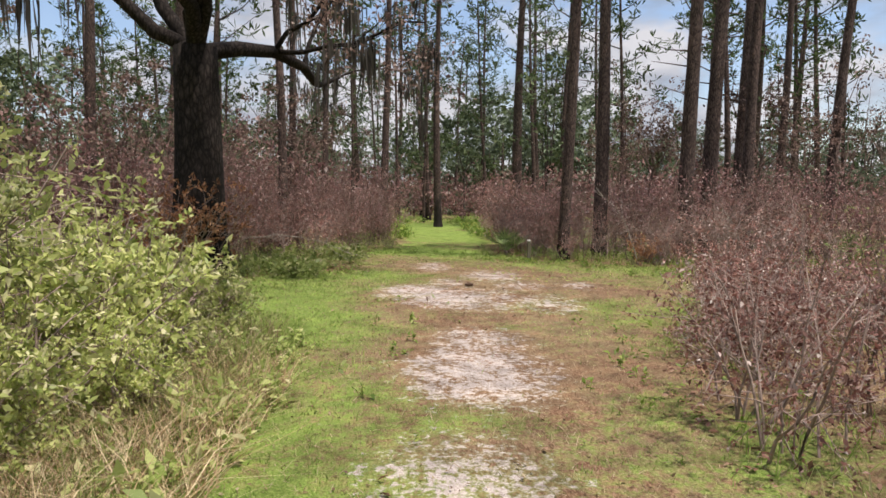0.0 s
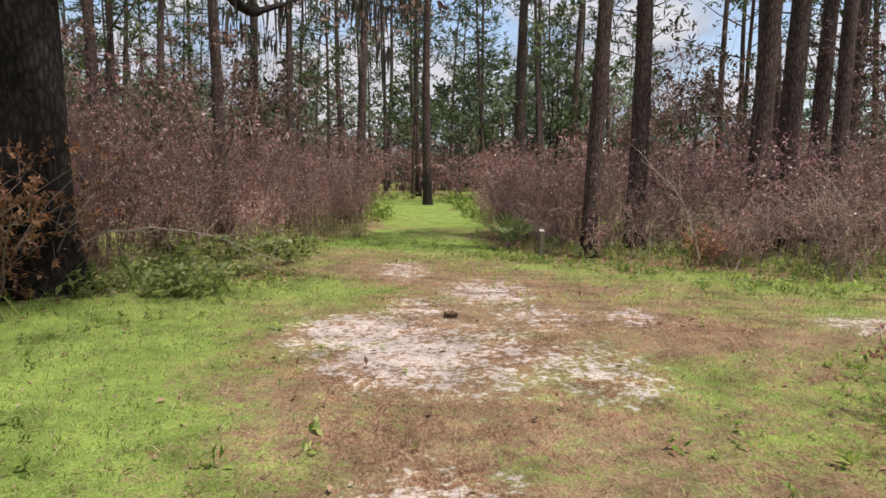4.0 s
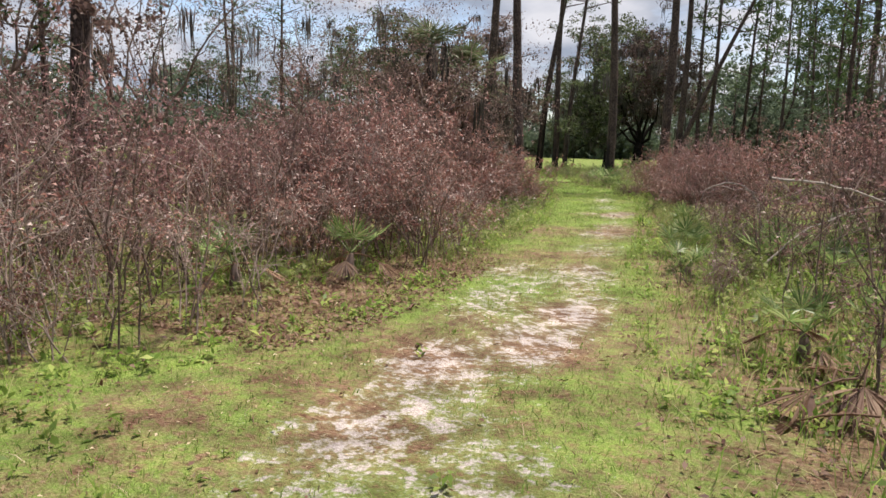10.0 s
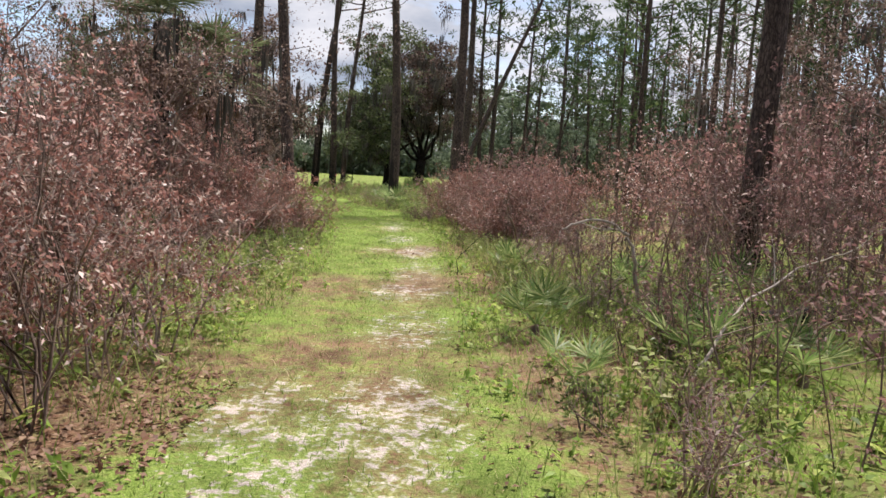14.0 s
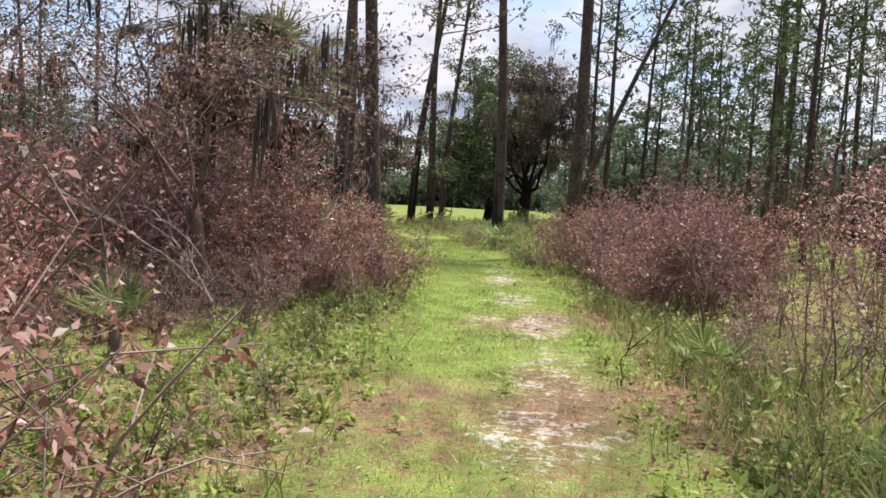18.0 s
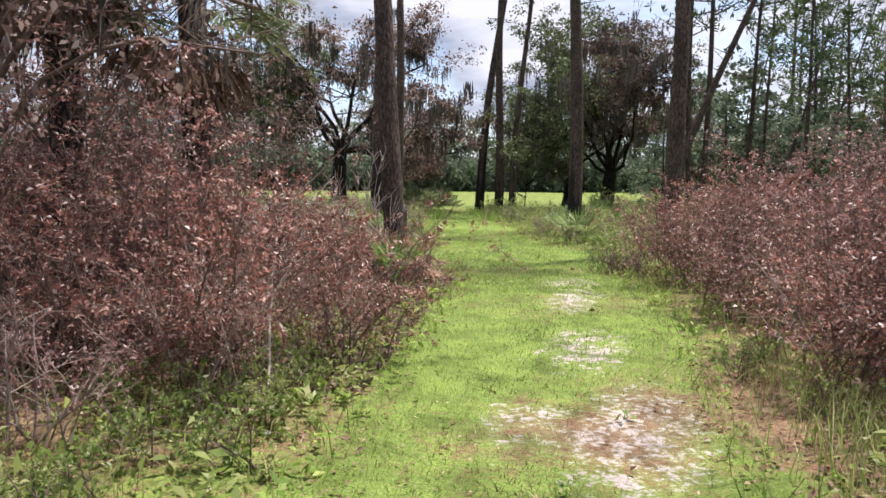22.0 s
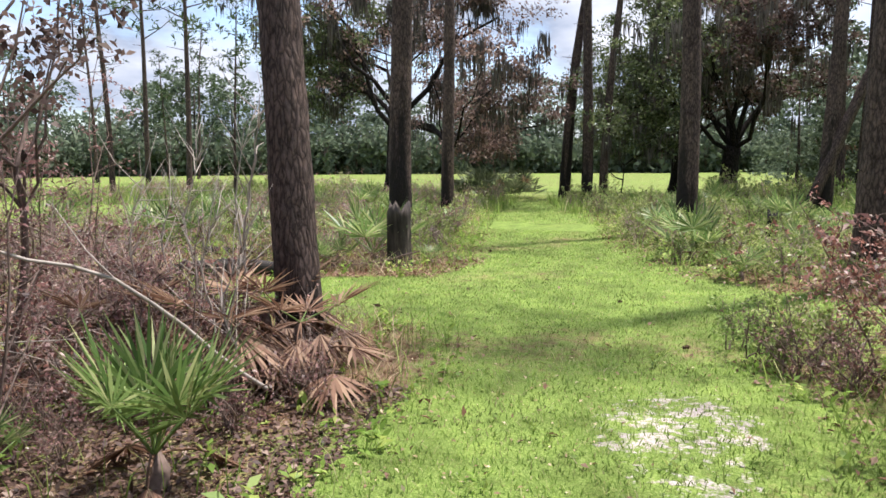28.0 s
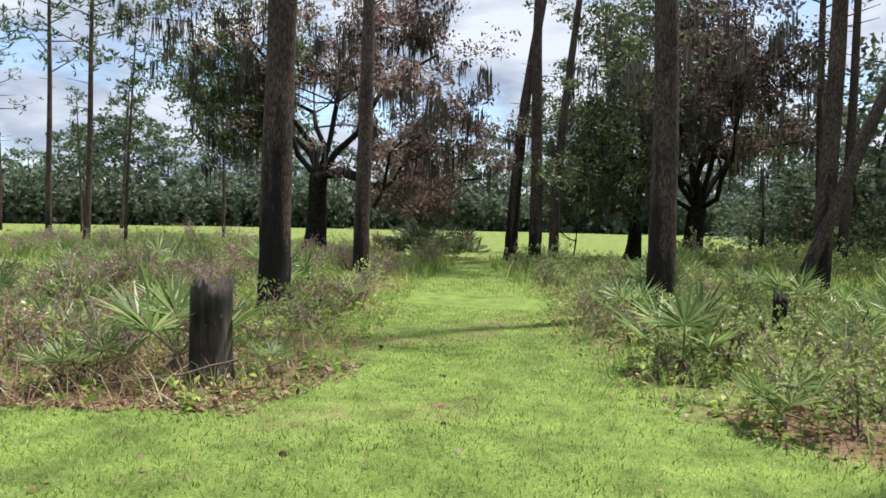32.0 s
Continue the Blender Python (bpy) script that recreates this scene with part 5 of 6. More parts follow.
for n, (x, y, h) in enumerate([(-5.7, 11.9, 6.4), (-7.2, 14.3, 7.0), (-9.5, 13.5, 6.5), (-4.2, 11.0, 4.8), (-7.6, 9.8, 6.2), (-8.8, 6.0, 6.0), (8.5, 9.0, 5.0), (6.4, 4.4, 5.0), (7.3, 7.4, 5.8), (10.5, 13, 6.0), (7.6, 15.6, 5.2), (11.5, 6.5, 5.6), (9.2, 18.5, 6.4)]):
    live_oak("young scorched oak with hanging brown leaves and moss", (x, y), 50 * n, h, 0.085, h * 0.3, [(0, 1.3, h * 0.7, 0.5), (80, 1.2, h * 0.85, 0.5), (160, 1.4, h * 0.66, 0.45), (240, 1.0, h, 0.5), (310, 1.4, h * 0.75, 0.5)], 130, 30, 0.06, 6, 31 + n, 7, (0.3, 0.2), M_STEM)


def wood_tree(h, w, seed):
    """A tree of the far wood: boughs of dense leaf sprays from the ground up to an uneven top."""
    root = thing("broadleaf_tree", "dark green broadleaf tree in the far wood", "tree", "trees of the far wood")
    rr = np.random.default_rng(seed)
    part("trunk", Geo().tube([(0, 0, -0.1), (0.1, 0, h * 0.3), (-0.1, 0.1, h * 0.8)], [0.22, 0.17, 0.05], 5), M_OAK, root)
    m, per = 84, 19
    u = rr.uniform(0.03, 1.0, m)
    a = rr.uniform(0, 6.28, m)
    rad = w * np.sqrt(np.clip(1 - (np.abs(u - 0.42) / 0.62) ** 2.2, 0.03, 1)) * rr.uniform(0.55, 1.12, m)
    cen = np.stack([np.cos(a) * rad, np.sin(a) * rad, h * u * (1 + 0.10 * np.sin(a * 2 + seed))], 1)
    size = np.repeat(rr.uniform(0.6, 1.25, m), per)
    n = m * per
    base = np.repeat(cen, per, 0) + unit(rr.normal(size=(n, 3))) * (size * rr.uniform(0.3, 1, n))[:, None] * [1, 1, 0.55]
    ln = rr.uniform(0.3, 0.6, n)
    tagged(part("crown", Geo().leaves(base, unit(rr.normal(size=(n, 3))) * [1, 1, 0.6], unit(rr.normal(size=(n, 3)) + [0, 0, 0.8]), ln, ln * 0.6, 0, 0.25), M_TREELINE, root), kind="stuff")
    return root


woods = [wood_tree(h, w, 60 + i) for i, (h, w) in enumerate([(11.0, 4.4), (9.0, 4.0), (12.5, 4.0), (7.5, 3.8)])]
thin = [broadleaf("broadleaf_tree", "thin young broadleaf tree with sparse leaves", h, 0.07, 1.9, 6, 50, 10, 0.24, M_OAKLEAF, 0.4, 0, 80 + i, 5, "young trees in the wood") for i, h in enumerate((6.5, 8.0))]
scorched = [broadleaf("scorched_tree", "thin young tree with dry brown leaves", h, 0.06, 1.7, 7, 60, 12, 0.12, M_OAKBROWN, 0.4, 0, 84 + i, 5, "young trees in the wood", M_STEM) for i, h in enumerate((5.5, 7.0))]
spread(scorched, 34, (6.5, 2, 26, 46), lambda x, y: clear_of_walk(x, y) and x > 6, 1.8, (0.6, 1.1))
spread(scorched, 12, (-9.5, 14.5, -5.2, 18.8), lambda x, y: o1(x, y) < -2.0, 0.8, (0.5, 0.75))
spread(scorched, 16, (-22, -20, -5, -12), lambda x, y: o1(x, y) < -2.0, 1.5, (0.7, 1.0))
spread(scorched, 14, (-20, -5, -6, 6), lambda x, y: o1(x, y) < -3.0, 1.5, (0.7, 1.0))
for ob in scorched:
    drop_source(ob)
# wall of trees beyond the field
for k in range(112):
    b = radians(-84 + k * 1.08 + rng.uniform(-0.4, 0.4))
    far = rng.uniform(95, 103) + (6 if k % 2 else 0)
    tall = 1.05 + 0.16 * math.sin(k * 0.55) + 0.1 * math.sin(k * 1.7 + 1)
    put_copy(woods[rng.integers(4)], -3 + math.sin(b) * far, 18 + math.cos(b) * far, rng.uniform(0, 360), tall)
spread(woods, 34, (-100, -65, -40, 12), clear_of_walk, 3.5, (0.6, 0.95))
spread(woods, 16, (-74, -34, -46, 8), clear_of_walk, 3.2, (0.8, 1.15))
spread(thin, 28, (-46, -36, -14, 6), clear_of_walk, 1.8, (0.8, 1.35))
spread(woods, 18, (5, 60, 45, 90), lambda x, y: x > 5, 3.0, (0.5, 0.8))
spread(woods, 26, (4, 54, 42, 74), lambda x, y: x > 4 + 0.1 * (y - 54), 2.4, (0.55, 0.85))
spread(woods, 16, (18, 6, 44, 60), lambda x, y: True, 4, (0.5, 0.75))
spread(woods, 12, (-1.0, 53, 12, 66), lambda x, y: x > -1.5 + (66 - y) * 0.12, 2.0, (0.4, 0.62))
spread(thin, 10, (10, 30, 30, 50), lambda x, y: clear_of_walk(x, y) and x > 6, 2, (0.6, 1.0))
spread(woods, 12, (-40, -60, 40, -30), lambda x, y: True, 6, (0.8, 1.1))
for ob in woods + thin:
    drop_source(ob)


# ---------------------------------------------------------------- palms
def frond(geo, stalk, origin, a, el, stalk_len, size, n=20, mats=(0, 1), droop=0.2, closed=1.0):
    """One fan leaf: a stalk and its fan of narrow folded segments."""
    d = np.array([math.cos(a) * math.cos(el), math.sin(a) * math.cos(el), math.sin(el)])
    s = np.linspace(0, 1, 4)[:, None]
    pts = origin + d * stalk_len * s - np.array([0, 0, droop]) * stalk_len * 0.4 * s ** 2
    stalk.tube(pts, [0.009, 0.008, 0.007, 0.005], 4)
    tip, fwd = pts[-1], unit(pts[-1] - pts[-2])
    side = unit(np.cross(fwd, [0, 0, 1.0]))
    up = np.cross(side, fwd)
    th = np.linspace(-1, 1, n) * radians(115) * closed
    axis = fwd * np.cos(th)[:, None] + side * np.sin(th)[:, None] + up * (0.28 - 0.25 * droop) + rng.normal(0, 0.05, (n, 3)) - np.array([0, 0, droop * 0.5])
    ln = size * (0.72 + 0.28 * np.cos(th)) * rng.uniform(0.85, 1.08, n)
    geo.leaves(np.repeat(tip[None], n, 0), axis, np.repeat(up[None], n, 0) + rng.normal(0, 0.2, (n, 3)), ln, size * 1.3 / n, 0, 0.35, 0.45)


def palmetto(label, fronds, dead, size, stalk_len, trunk=0.12, leaf_m=None, segments=20, upright=(0.5, 1.25)):
    root = thing("palmetto", label, "palm", "palmettos in the scrub")
    foot = Geo().tube([(0, 0, -0.03), (0.02, 0, trunk * 0.6), (0.0, 0.02, trunk)], [0.055, 0.06, 0.03], 7)
    part("stump_foot", foot, M_STEM, root)
    for k in range(fronds + dead):
        leaf, stalk = Geo(), Geo()
        gone = k >= fronds
        a = k * 2.4 + rng.uniform(-0.3, 0.3)
        frond(leaf, stalk, np.array([0, 0, trunk]), a, rng.uniform(*upright) if not gone else rng.uniform(-0.05, 0.25), stalk_len * rng.uniform(0.7, 1.1), size * rng.uniform(0.8, 1.1), segments, droop=0.15 if not gone else 0.8, closed=1.0 if not gone else 0.5)
        f = part("frond", leaf, (leaf_m or M_PALM) if not gone else M_DEADPALM, root, "" if not gone else "withered tan frond")
        part("stalk", stalk, M_PALM if not gone else M_DEADPALM, f)
    return root


pal_kinds = [palmetto("saw palmetto with stiff green fan leaves", 8, 2, 0.42, 0.45), palmetto("saw palmetto with stiff green fan leaves", 6, 1, 0.36, 0.35),
             palmetto("saw palmetto with green fans above withered ones", 7, 4, 0.40, 0.40)]
fan = palmetto("big saw palmetto with bright upright fan leaves", 9, 3, 0.46, 0.40, trunk=0.2, segments=26, upright=(0.6, 1.35))
put_copy(fan, -3.36, 16.66, 20, 0.95)
drop_source(fan)
raised = palmetto("young cabbage palm with fan leaves on a short burnt stem", 6, 3, 0.36, 0.34, trunk=0.34, segments=24, upright=(0.5, 1.3))
for x, y, a, s in [(2.62, -0.75, 40, 0.75), (3.9, 0.4, 160, 0.9), (-1.85, 0.75, 250, 0.95), (-3.6, 8.0, 80, 1.0), (-2.6, -0.4, 10, 0.9)]:
    put_copy(raised, x, y, a, s)
drop_source(raised)
for x, y, k, s in [(1.65, 5.1, 0, 1.0), (1.75, 3.3, 1, 1.0), (-3.6, 0.4, 0, 1.3), (3.5, 9.0, 1, 1.1),
                   (3.6, 3.7, 2, 1.0), (1.65, 9.2, 2, 0.95), (-4.3, 16.5, 1, 0.75), (-6.8, 23.6, 0, 0.95), (-5.6, 24.6, 1, 0.8), (-15.6, 31.6, 0, 1.1), (-12.1, 26.0, 0, 1.1), (-9.0, 33.0, 1, 1.0),
                   (-0.3, 28.4, 0, 1.0), (0.6, 32.0, 0, 1.1), (0.0, 27.6, 2, 1.1), (0.8, 30.2, 0, 1.2), (-11.7, 30.2, 1, 1.2), (-16, 32.4, 2, 1.2), (-7.1, -7.0, 0, 1.15), (-7.7, -6.8, 2, 1.0),
                   (4.6, -1.5, 2, 1.0), (2.2, 6.6, 1, 0.8), (2.9, 5.4, 1, 0.9), (5.2, 5.0, 0, 1.0), (-1.2, 26.9, 1, 0.8), (1.8, 30.5, 0, 1.1), (-14, 29, 1, 1.1), (-10, 27.5, 1, 1.0), (-9.3, 25.2, 2, 1.0),
                   (-13.5, 33.5, 1, 1.2), (-8.2, 24.6, 1, 1.3), (-7.3, 26.0, 1, 1.4), (-9.8, 26.2, 1, 1.4), (-6.9, 23.3, 1, 1.1), (-1.0, 24.6, 1, 1.2), (-18.5, 35.5, 0, 1.2), (2.6, 34, 1, 1.1), (-4.6, 15.4, 1, 0.9)]:
    put_copy(pal_kinds[k], x, y, rng.uniform(0, 360), s * 0.78)
# the dense clump at the edge of the field
clump = thing("palmetto_clump", "dense dark green palmetto clump at the edge of the field", "palm", place=(-13.0, 47.5, float(rise(-13.0, 47.5))))
clump_leaf, clump_stalk, clump_dead = Geo(), Geo(), Geo()
for k in range(150):
    a, r = rng.uniform(0, 6.28), 2.3 * math.sqrt(rng.uniform(0, 1))
    foot = np.array([math.cos(a) * r, math.sin(a) * r * 0.7, rng.uniform(0.0, 1.15) * (1 - 0.6 * (r / 2.3) ** 2)])
    frond(clump_leaf if k % 16 else clump_dead, clump_stalk, foot, a + rng.normal(0, 0.9), rng.uniform(0.2, 1.3), rng.uniform(0.2, 0.45), rng.uniform(0.5, 0.7), 16, droop=0.25)
tagged(part("fronds", clump_leaf, M_SABAL, clump), kind="stuff")
tagged(part("stalks", clump_stalk, M_SABAL, clump), kind="stuff")
tagged(part("dead_fronds", clump_dead, M_DEADPALM, clump, "withered rusty fronds"), kind="stuff")
spread(pal_kinds, 22, (-21, 23.4, -6.0, 40), lambda x, y: -12 < o1(x, y) < -0.6, 1.1, (1.0, 1.5))
spread(pal_kinds, 12, (-3, 26, 5.5, 42), lambda x, y: -6 < o1(x, y) < -0.6, 1.0, (1.0, 1.45))
spread(pal_kinds, 8, (2.6, -2, 6, 9), lambda x, y: -4.5 < o1(x, y) < -1.2, 1.0, (0.7, 1.0))
for ob in pal_kinds:
    drop_source(ob)


def cabbage_palm(x, y, h):
    root = thing("cabbage_palm", "cabbage palm with a skirt of dead fronds", "palm", place=(x, y, 0))
    part("trunk", Geo().tube([(0, 0, -0.05), (0.05, 0, h * 0.5), (0, 0.05, h)], [0.17, 0.15, 0.15], 12), M_OAK, root, smooth=True)
    green, gs, brown, bs = Geo(), Geo(), Geo(), Geo()
    for k in range(24):
        frond(green, gs, np.array([0, 0, h]), k * 2.4, rng.uniform(-0.3, 1.2), rng.uniform(0.6, 1.0), 0.75, 24, droop=0.5)
    for k in range(14):
        frond(brown, bs, np.array([0, 0, h - 0.1]), k * 2.4, rng.uniform(-1.2, -0.3), rng.uniform(0.5, 0.8), 0.65, 16, droop=0.8, closed=0.5)
    part("crown", green, M_SABAL, root)
    part("dead_skirt", brown, M_DEADPALM, root, "skirt of withered fronds")
    part("stalk", gs, M_SABAL, root)
    part("dead_stalk", bs, M_DEADPALM, root)
    return root


cabbage_palm(-5.5, 13.1, 4.3)
cabbage_palm(-4.8, 14.2, 3.6)
cabbage_palm(2.6, 58.0, 3.2)
cabbage_palm(5.6, 60.0, 4.0)


# ---------------------------------------------------------------- small things
def stump(name, label, x, y, r, h, mat, seed, jag=0.12, sides=18):
    root = thing(name, label, "stump", place=(x, y, 0))
    rr = np.random.default_rng(seed)
    ang = np.arange(sides) * 2 * np.pi / sides
    z = np.linspace(-0.05, h, 9)
    Z, A = np.meshgrid(z, ang, indexing="ij")
    R = r * (1 + 0.25 * np.exp(-np.maximum(Z, 0) / 0.12) + 0.08 * np.sin(A * 4 + seed) + 0.05 * rr.normal(size=(1, sides)))
    Z[-1] += rr.uniform(-jag, jag, sides)
    v = np.vstack([np.stack([R * np.cos(A), R * np.sin(A), Z], -1).reshape(-1, 3), [[0, 0, h - jag]]])
    i, j = np.meshgrid(np.arange(8), np.arange(sides), indexing="ij")
    quads = np.stack([i * sides + j, i * sides + (j + 1) % sides, (i + 1) * sides + (j + 1) % sides, (i + 1) * sides + j], -1).reshape(-1, 4)
    jj = np.arange(sides)
    tris = np.stack([8 * sides + jj, 8 * sides + (jj + 1) % sides, np.full(sides, 9 * sides)], -1)
    part("body", Geo().add(v, quads, tris), mat, root)
    return root


stump("tree_stump", "weathered grey broken stump beside the grass", -5.85, 24.0, 0.17, 0.92, M_GREYWOOD, 4, 0.13)
stump("tree_stump", "black charred stump in the green scrub", -0.6, 29.9, 0.10, 0.58, M_CHAR, 5)

marker = thing("marker_post", "short wooden marker post with a white cap", "post", place=(-5.28, -6.75, 0))
bm = bmesh.new()
bmesh.ops.create_cube(bm, size=1)
bmesh.ops.scale(bm, vec=(0.075, 0.075, 0.5), verts=bm.verts)
bmesh.ops.translate(bm, vec=(0, 0, 0.22), verts=bm.verts)
bmesh.ops.bevel(bm, geom=bm.edges[:], offset=0.006, segments=1, affect="EDGES")
me = bpy.data.meshes.new("shaft")
bm.to_mesh(me)
me.materials.append(M_POST)
new("shaft", me).parent = marker
bm = bmesh.new()
bmesh.ops.create_cube(bm, size=1)
bmesh.ops.scale(bm, vec=(0.082, 0.082, 0.035), verts=bm.verts)
bmesh.ops.translate(bm, vec=(0, 0, 0.49), verts=bm.verts)
bmesh.ops.bevel(bm, geom=bm.edges[:], offset=0.008, segments=2, affect="EDGES")
me = bpy.data.meshes.new("cap")
bm.to_mesh(me)
me.materials.append(M_WHITE)
new("cap", me).parent = marker


def branch(label, pts, r, twigs=5, mat=None, name="fallen_branch"):
    """A fallen or leaning bare branch with side twigs."""
    root = thing(name, label, "branch")
    pts = np.array(pts, float)
    s = np.linspace(0, len(pts) - 1, 4 * len(pts))
    sm = np.stack([np.interp(s, np.arange(len(pts)), pts[:, c]) for c in range(3)], 1)
    sm[1:-1] = (sm[:-2] + 2 * sm[1:-1] + sm[2:]) / 4
    sm[1:] += rng.normal(0, r * 0.6, sm[1:].shape)
    g = Geo().tube(sm, np.linspace(r, r * 0.25, len(sm)), 6)
    for _ in range(twigs):
        k = rng.integers(len(sm) // 3, len(sm))
        d = unit(sm[min(k + 1, len(sm) - 1)] - sm[k - 1] + rng.normal(0, 0.9, 3) * np.linalg.norm(sm[1] - sm[0]))
        ln = rng.uniform(0.2, 0.6)
        part("twig", Geo().tube([sm[k], sm[k] + d * ln * 0.5 + rng.normal(0, 0.03, 3), sm[k] + d * ln], [r * 0.4, r * 0.28, r * 0.12], 4), mat or M_PALEWOOD, root)
    part("limb", g, mat or M_PALEWOOD, root)
    return root


branch("bare grey branch lying over the weeds", [(-2.1, -13.7, 0.05), (-2.0, -13.0, 0.75), (-1.9, -12.2, 0.82), (-1.85, -11.5, 0.7), (-1.8, -10.9, 0.45)], 0.011, 20)
branch("small charred sprout beside the path", [(0.83, 8.7, -0.02), (0.85, 8.72, 0.12), (0.82, 8.7, 0.24), (0.88, 8.68, 0.36)], 0.011, 4, M_CHAR, "charred_sprout")
branch("pale curved dead branch in the undergrowth", [(2.9, 6.2, 0.0), (2.85, 6.1, 0.5), (2.7, 6.0, 0.95), (2.4, 6.0, 1.12), (2.0, 5.9, 1.05), (1.9, 5.9, 0.85)], 0.028, 5)
branch("long bare branch leaning out of the thicket", [(-3.7, 10.3, 0.1), (-4.2, 10.2, 0.6), (-4.8, 10.0, 1.05), (-5.6, 9.8, 1.5)], 0.018, 14)
branch("long bare branch leaning out of the thicket", [(-3.9, 10.9, 0.1), (-4.3, 10.6, 0.9), (-4.9, 10.5, 1.35), (-5.7, 10.6, 1.2)], 0.015, 16)
branch("thin bent dead branch over the undergrowth", [(2.4, 0.4, 1.35), (3.0, 1.0, 1.3), (3.6, 1.6, 1.1), (4.3, 2.2, 0.75), (4.8, 2.6, 0.05)], 0.016, 5)
branch("thin dead branch over the undergrowth", [(2.6, 3.3, 0.1), (3.1, 3.9, 0.55), (3.8, 4.4, 0.85), (4.6, 5.0, 1.0)], 0.016, 5)
branch("broken bare branch in the thicket", [(-3.5, 17.7, 0.2), (-3.8, 16.9, 1.0), (-4.4, 16.1, 1.3), (-5.2, 15.3, 1.15)], 0.015, 8)
branch("bare grey branch against the stump", [(-5.4, 23.8, 0.3), (-5.9, 23.5, 0.15), (-6.7, 23.1, 0.06), (-7.5, 22.9, 0.03)], 0.012, 14, M_STEM)
branch("bare sapling with pale twigs", [(-4.75, 19.0, 0.0), (-4.8, 19.1, 0.7), (-4.75, 19.15, 1.4), (-4.65, 19.2, 2.0)], 0.018, 16, name="bare_sapling")
branch("bare dark branch hooked over the shrubs", [(1.9, 10.6, 0.0), (1.8, 10.5, 0.6), (1.6, 10.3, 0.95), (1.65, 10.2, 1.35), (1.3, 10.2, 1.5)], 0.022, 5, M_STEM)
branch("pale twig sticking out of the thicket", [(-3.6, -4.6, 0.05), (-3.4, -4.9, 0.8), (-3.3, -5.2, 1.3), (-3.4, -5.7, 1.7)], 0.014, 9)
branch("pale twig sticking out of the thicket", [(-2.6, -2.6, 0.1), (-2.5, -2.9, 0.9), (-2.6, -3.3, 1.5)], 0.012, 9)


def log(label, x, y, turn, ln, r, mat):
    root = thing("fallen_log", label, "log", place=(x, y, 0))
    s = np.linspace(-ln / 2, ln / 2, 12)
    pts = np.stack([s, 0.05 * np.sin(s * 2.1), np.full(12, r * 0.8) + 0.02 * np.sin(s * 3)], 1)
    root.rotation_euler = (0, 0, radians(turn))
    part("wood", Geo().tube(pts, r * (1 + 0.12 * np.sin(s * 4) + 0.05 * np.cos(s * 9)), 12), mat, root)
    return root


log("charred fallen log in the low scrub", -8.2, 22.2, 24, 2.6, 0.12, M_LOG)
log("dark fallen log beyond the undergrowth", 4.6, 6.4, 10, 2.2, 0.09, M_CHAR)
log("charred fallen log in the low scrub", -9.0, 24.6, 35, 1.8, 0.10, M_LOG)


def pine_cone(x, y, s=1.0):
    root = thing("pine_cone", "brown pine cone lying on the path", "pine cone", "pine cones on the path", place=(x, y, 0))
    g = Geo().tube([(-0.05, 0, 0.032), (-0.02, 0, 0.034), (0.03, 0, 0.034), (0.055, 0, 0.032)], [0.012, 0.024, 0.02, 0.006], 7)
    n = 60
    u, a = np.linspace(0, 1, n), np.arange(n) * 2.4
    rad = 0.022 * np.sin(np.pi * (0.15 + 0.8 * u))
    out = np.stack([np.full(n, 0.35), np.cos(a), np.sin(a)], 1)
    g.leaves(np.stack([-0.05 + 0.1 * u, rad * np.cos(a), 0.034 + rad * np.sin(a)], 1), out + rng.normal(0, 0.25, out.shape), np.array([[-1.0, 0, 0]]) + 0 * out, rng.uniform(0.016, 0.034, n), 0.018, 0, 0.3, 0.7)
    part("body", g, M_CONE, root)
    root.rotation_euler = (0, 0, 1.4 if s > 1.9 else rng.uniform(0, 6))
    root.scale = (s * 0.72, s * 0.62, s * 0.5)
    return root


for x, y, s in [(-0.25, -8.8, 2.0), (-4.62, 21.1, 1.2), (-5.25, 26.4, 1.1), (-4.1, 22.5, 1.0), (-0.15, -1.5, 0.9), (-3.4, 23.6, 0.8), (-2.2, 22.4, 0.8), (-4.0, 25.2, 0.9), (-1.3, 20.5, 0.9), (-0.6, 16.2, 0.8)]:
    pine_cone(x, y, s)


def dead_frond_pile(x, y, n, seed):
    root = thing("dead_frond_pile", "heap of withered tan palmetto fronds", "palm litter", place=(x, y, 0))
    for k in range(n):
        leaf, stalk = Geo(), Geo()
        frond(leaf, stalk, np.array([rng.normal(0, 0.28), rng.normal(0, 0.28), rng.uniform(0.05, 0.3)]), rng.uniform(0, 6.28), rng.uniform(-0.1, 0.5), rng.uniform(0.2, 0.5), rng.uniform(0.3, 0.45), 16, droop=0.7, closed=0.55)
        f = part("frond", leaf, M_DEADPALM, root)
        part("stalk", stalk, M_DEADPALM, f)
    return root


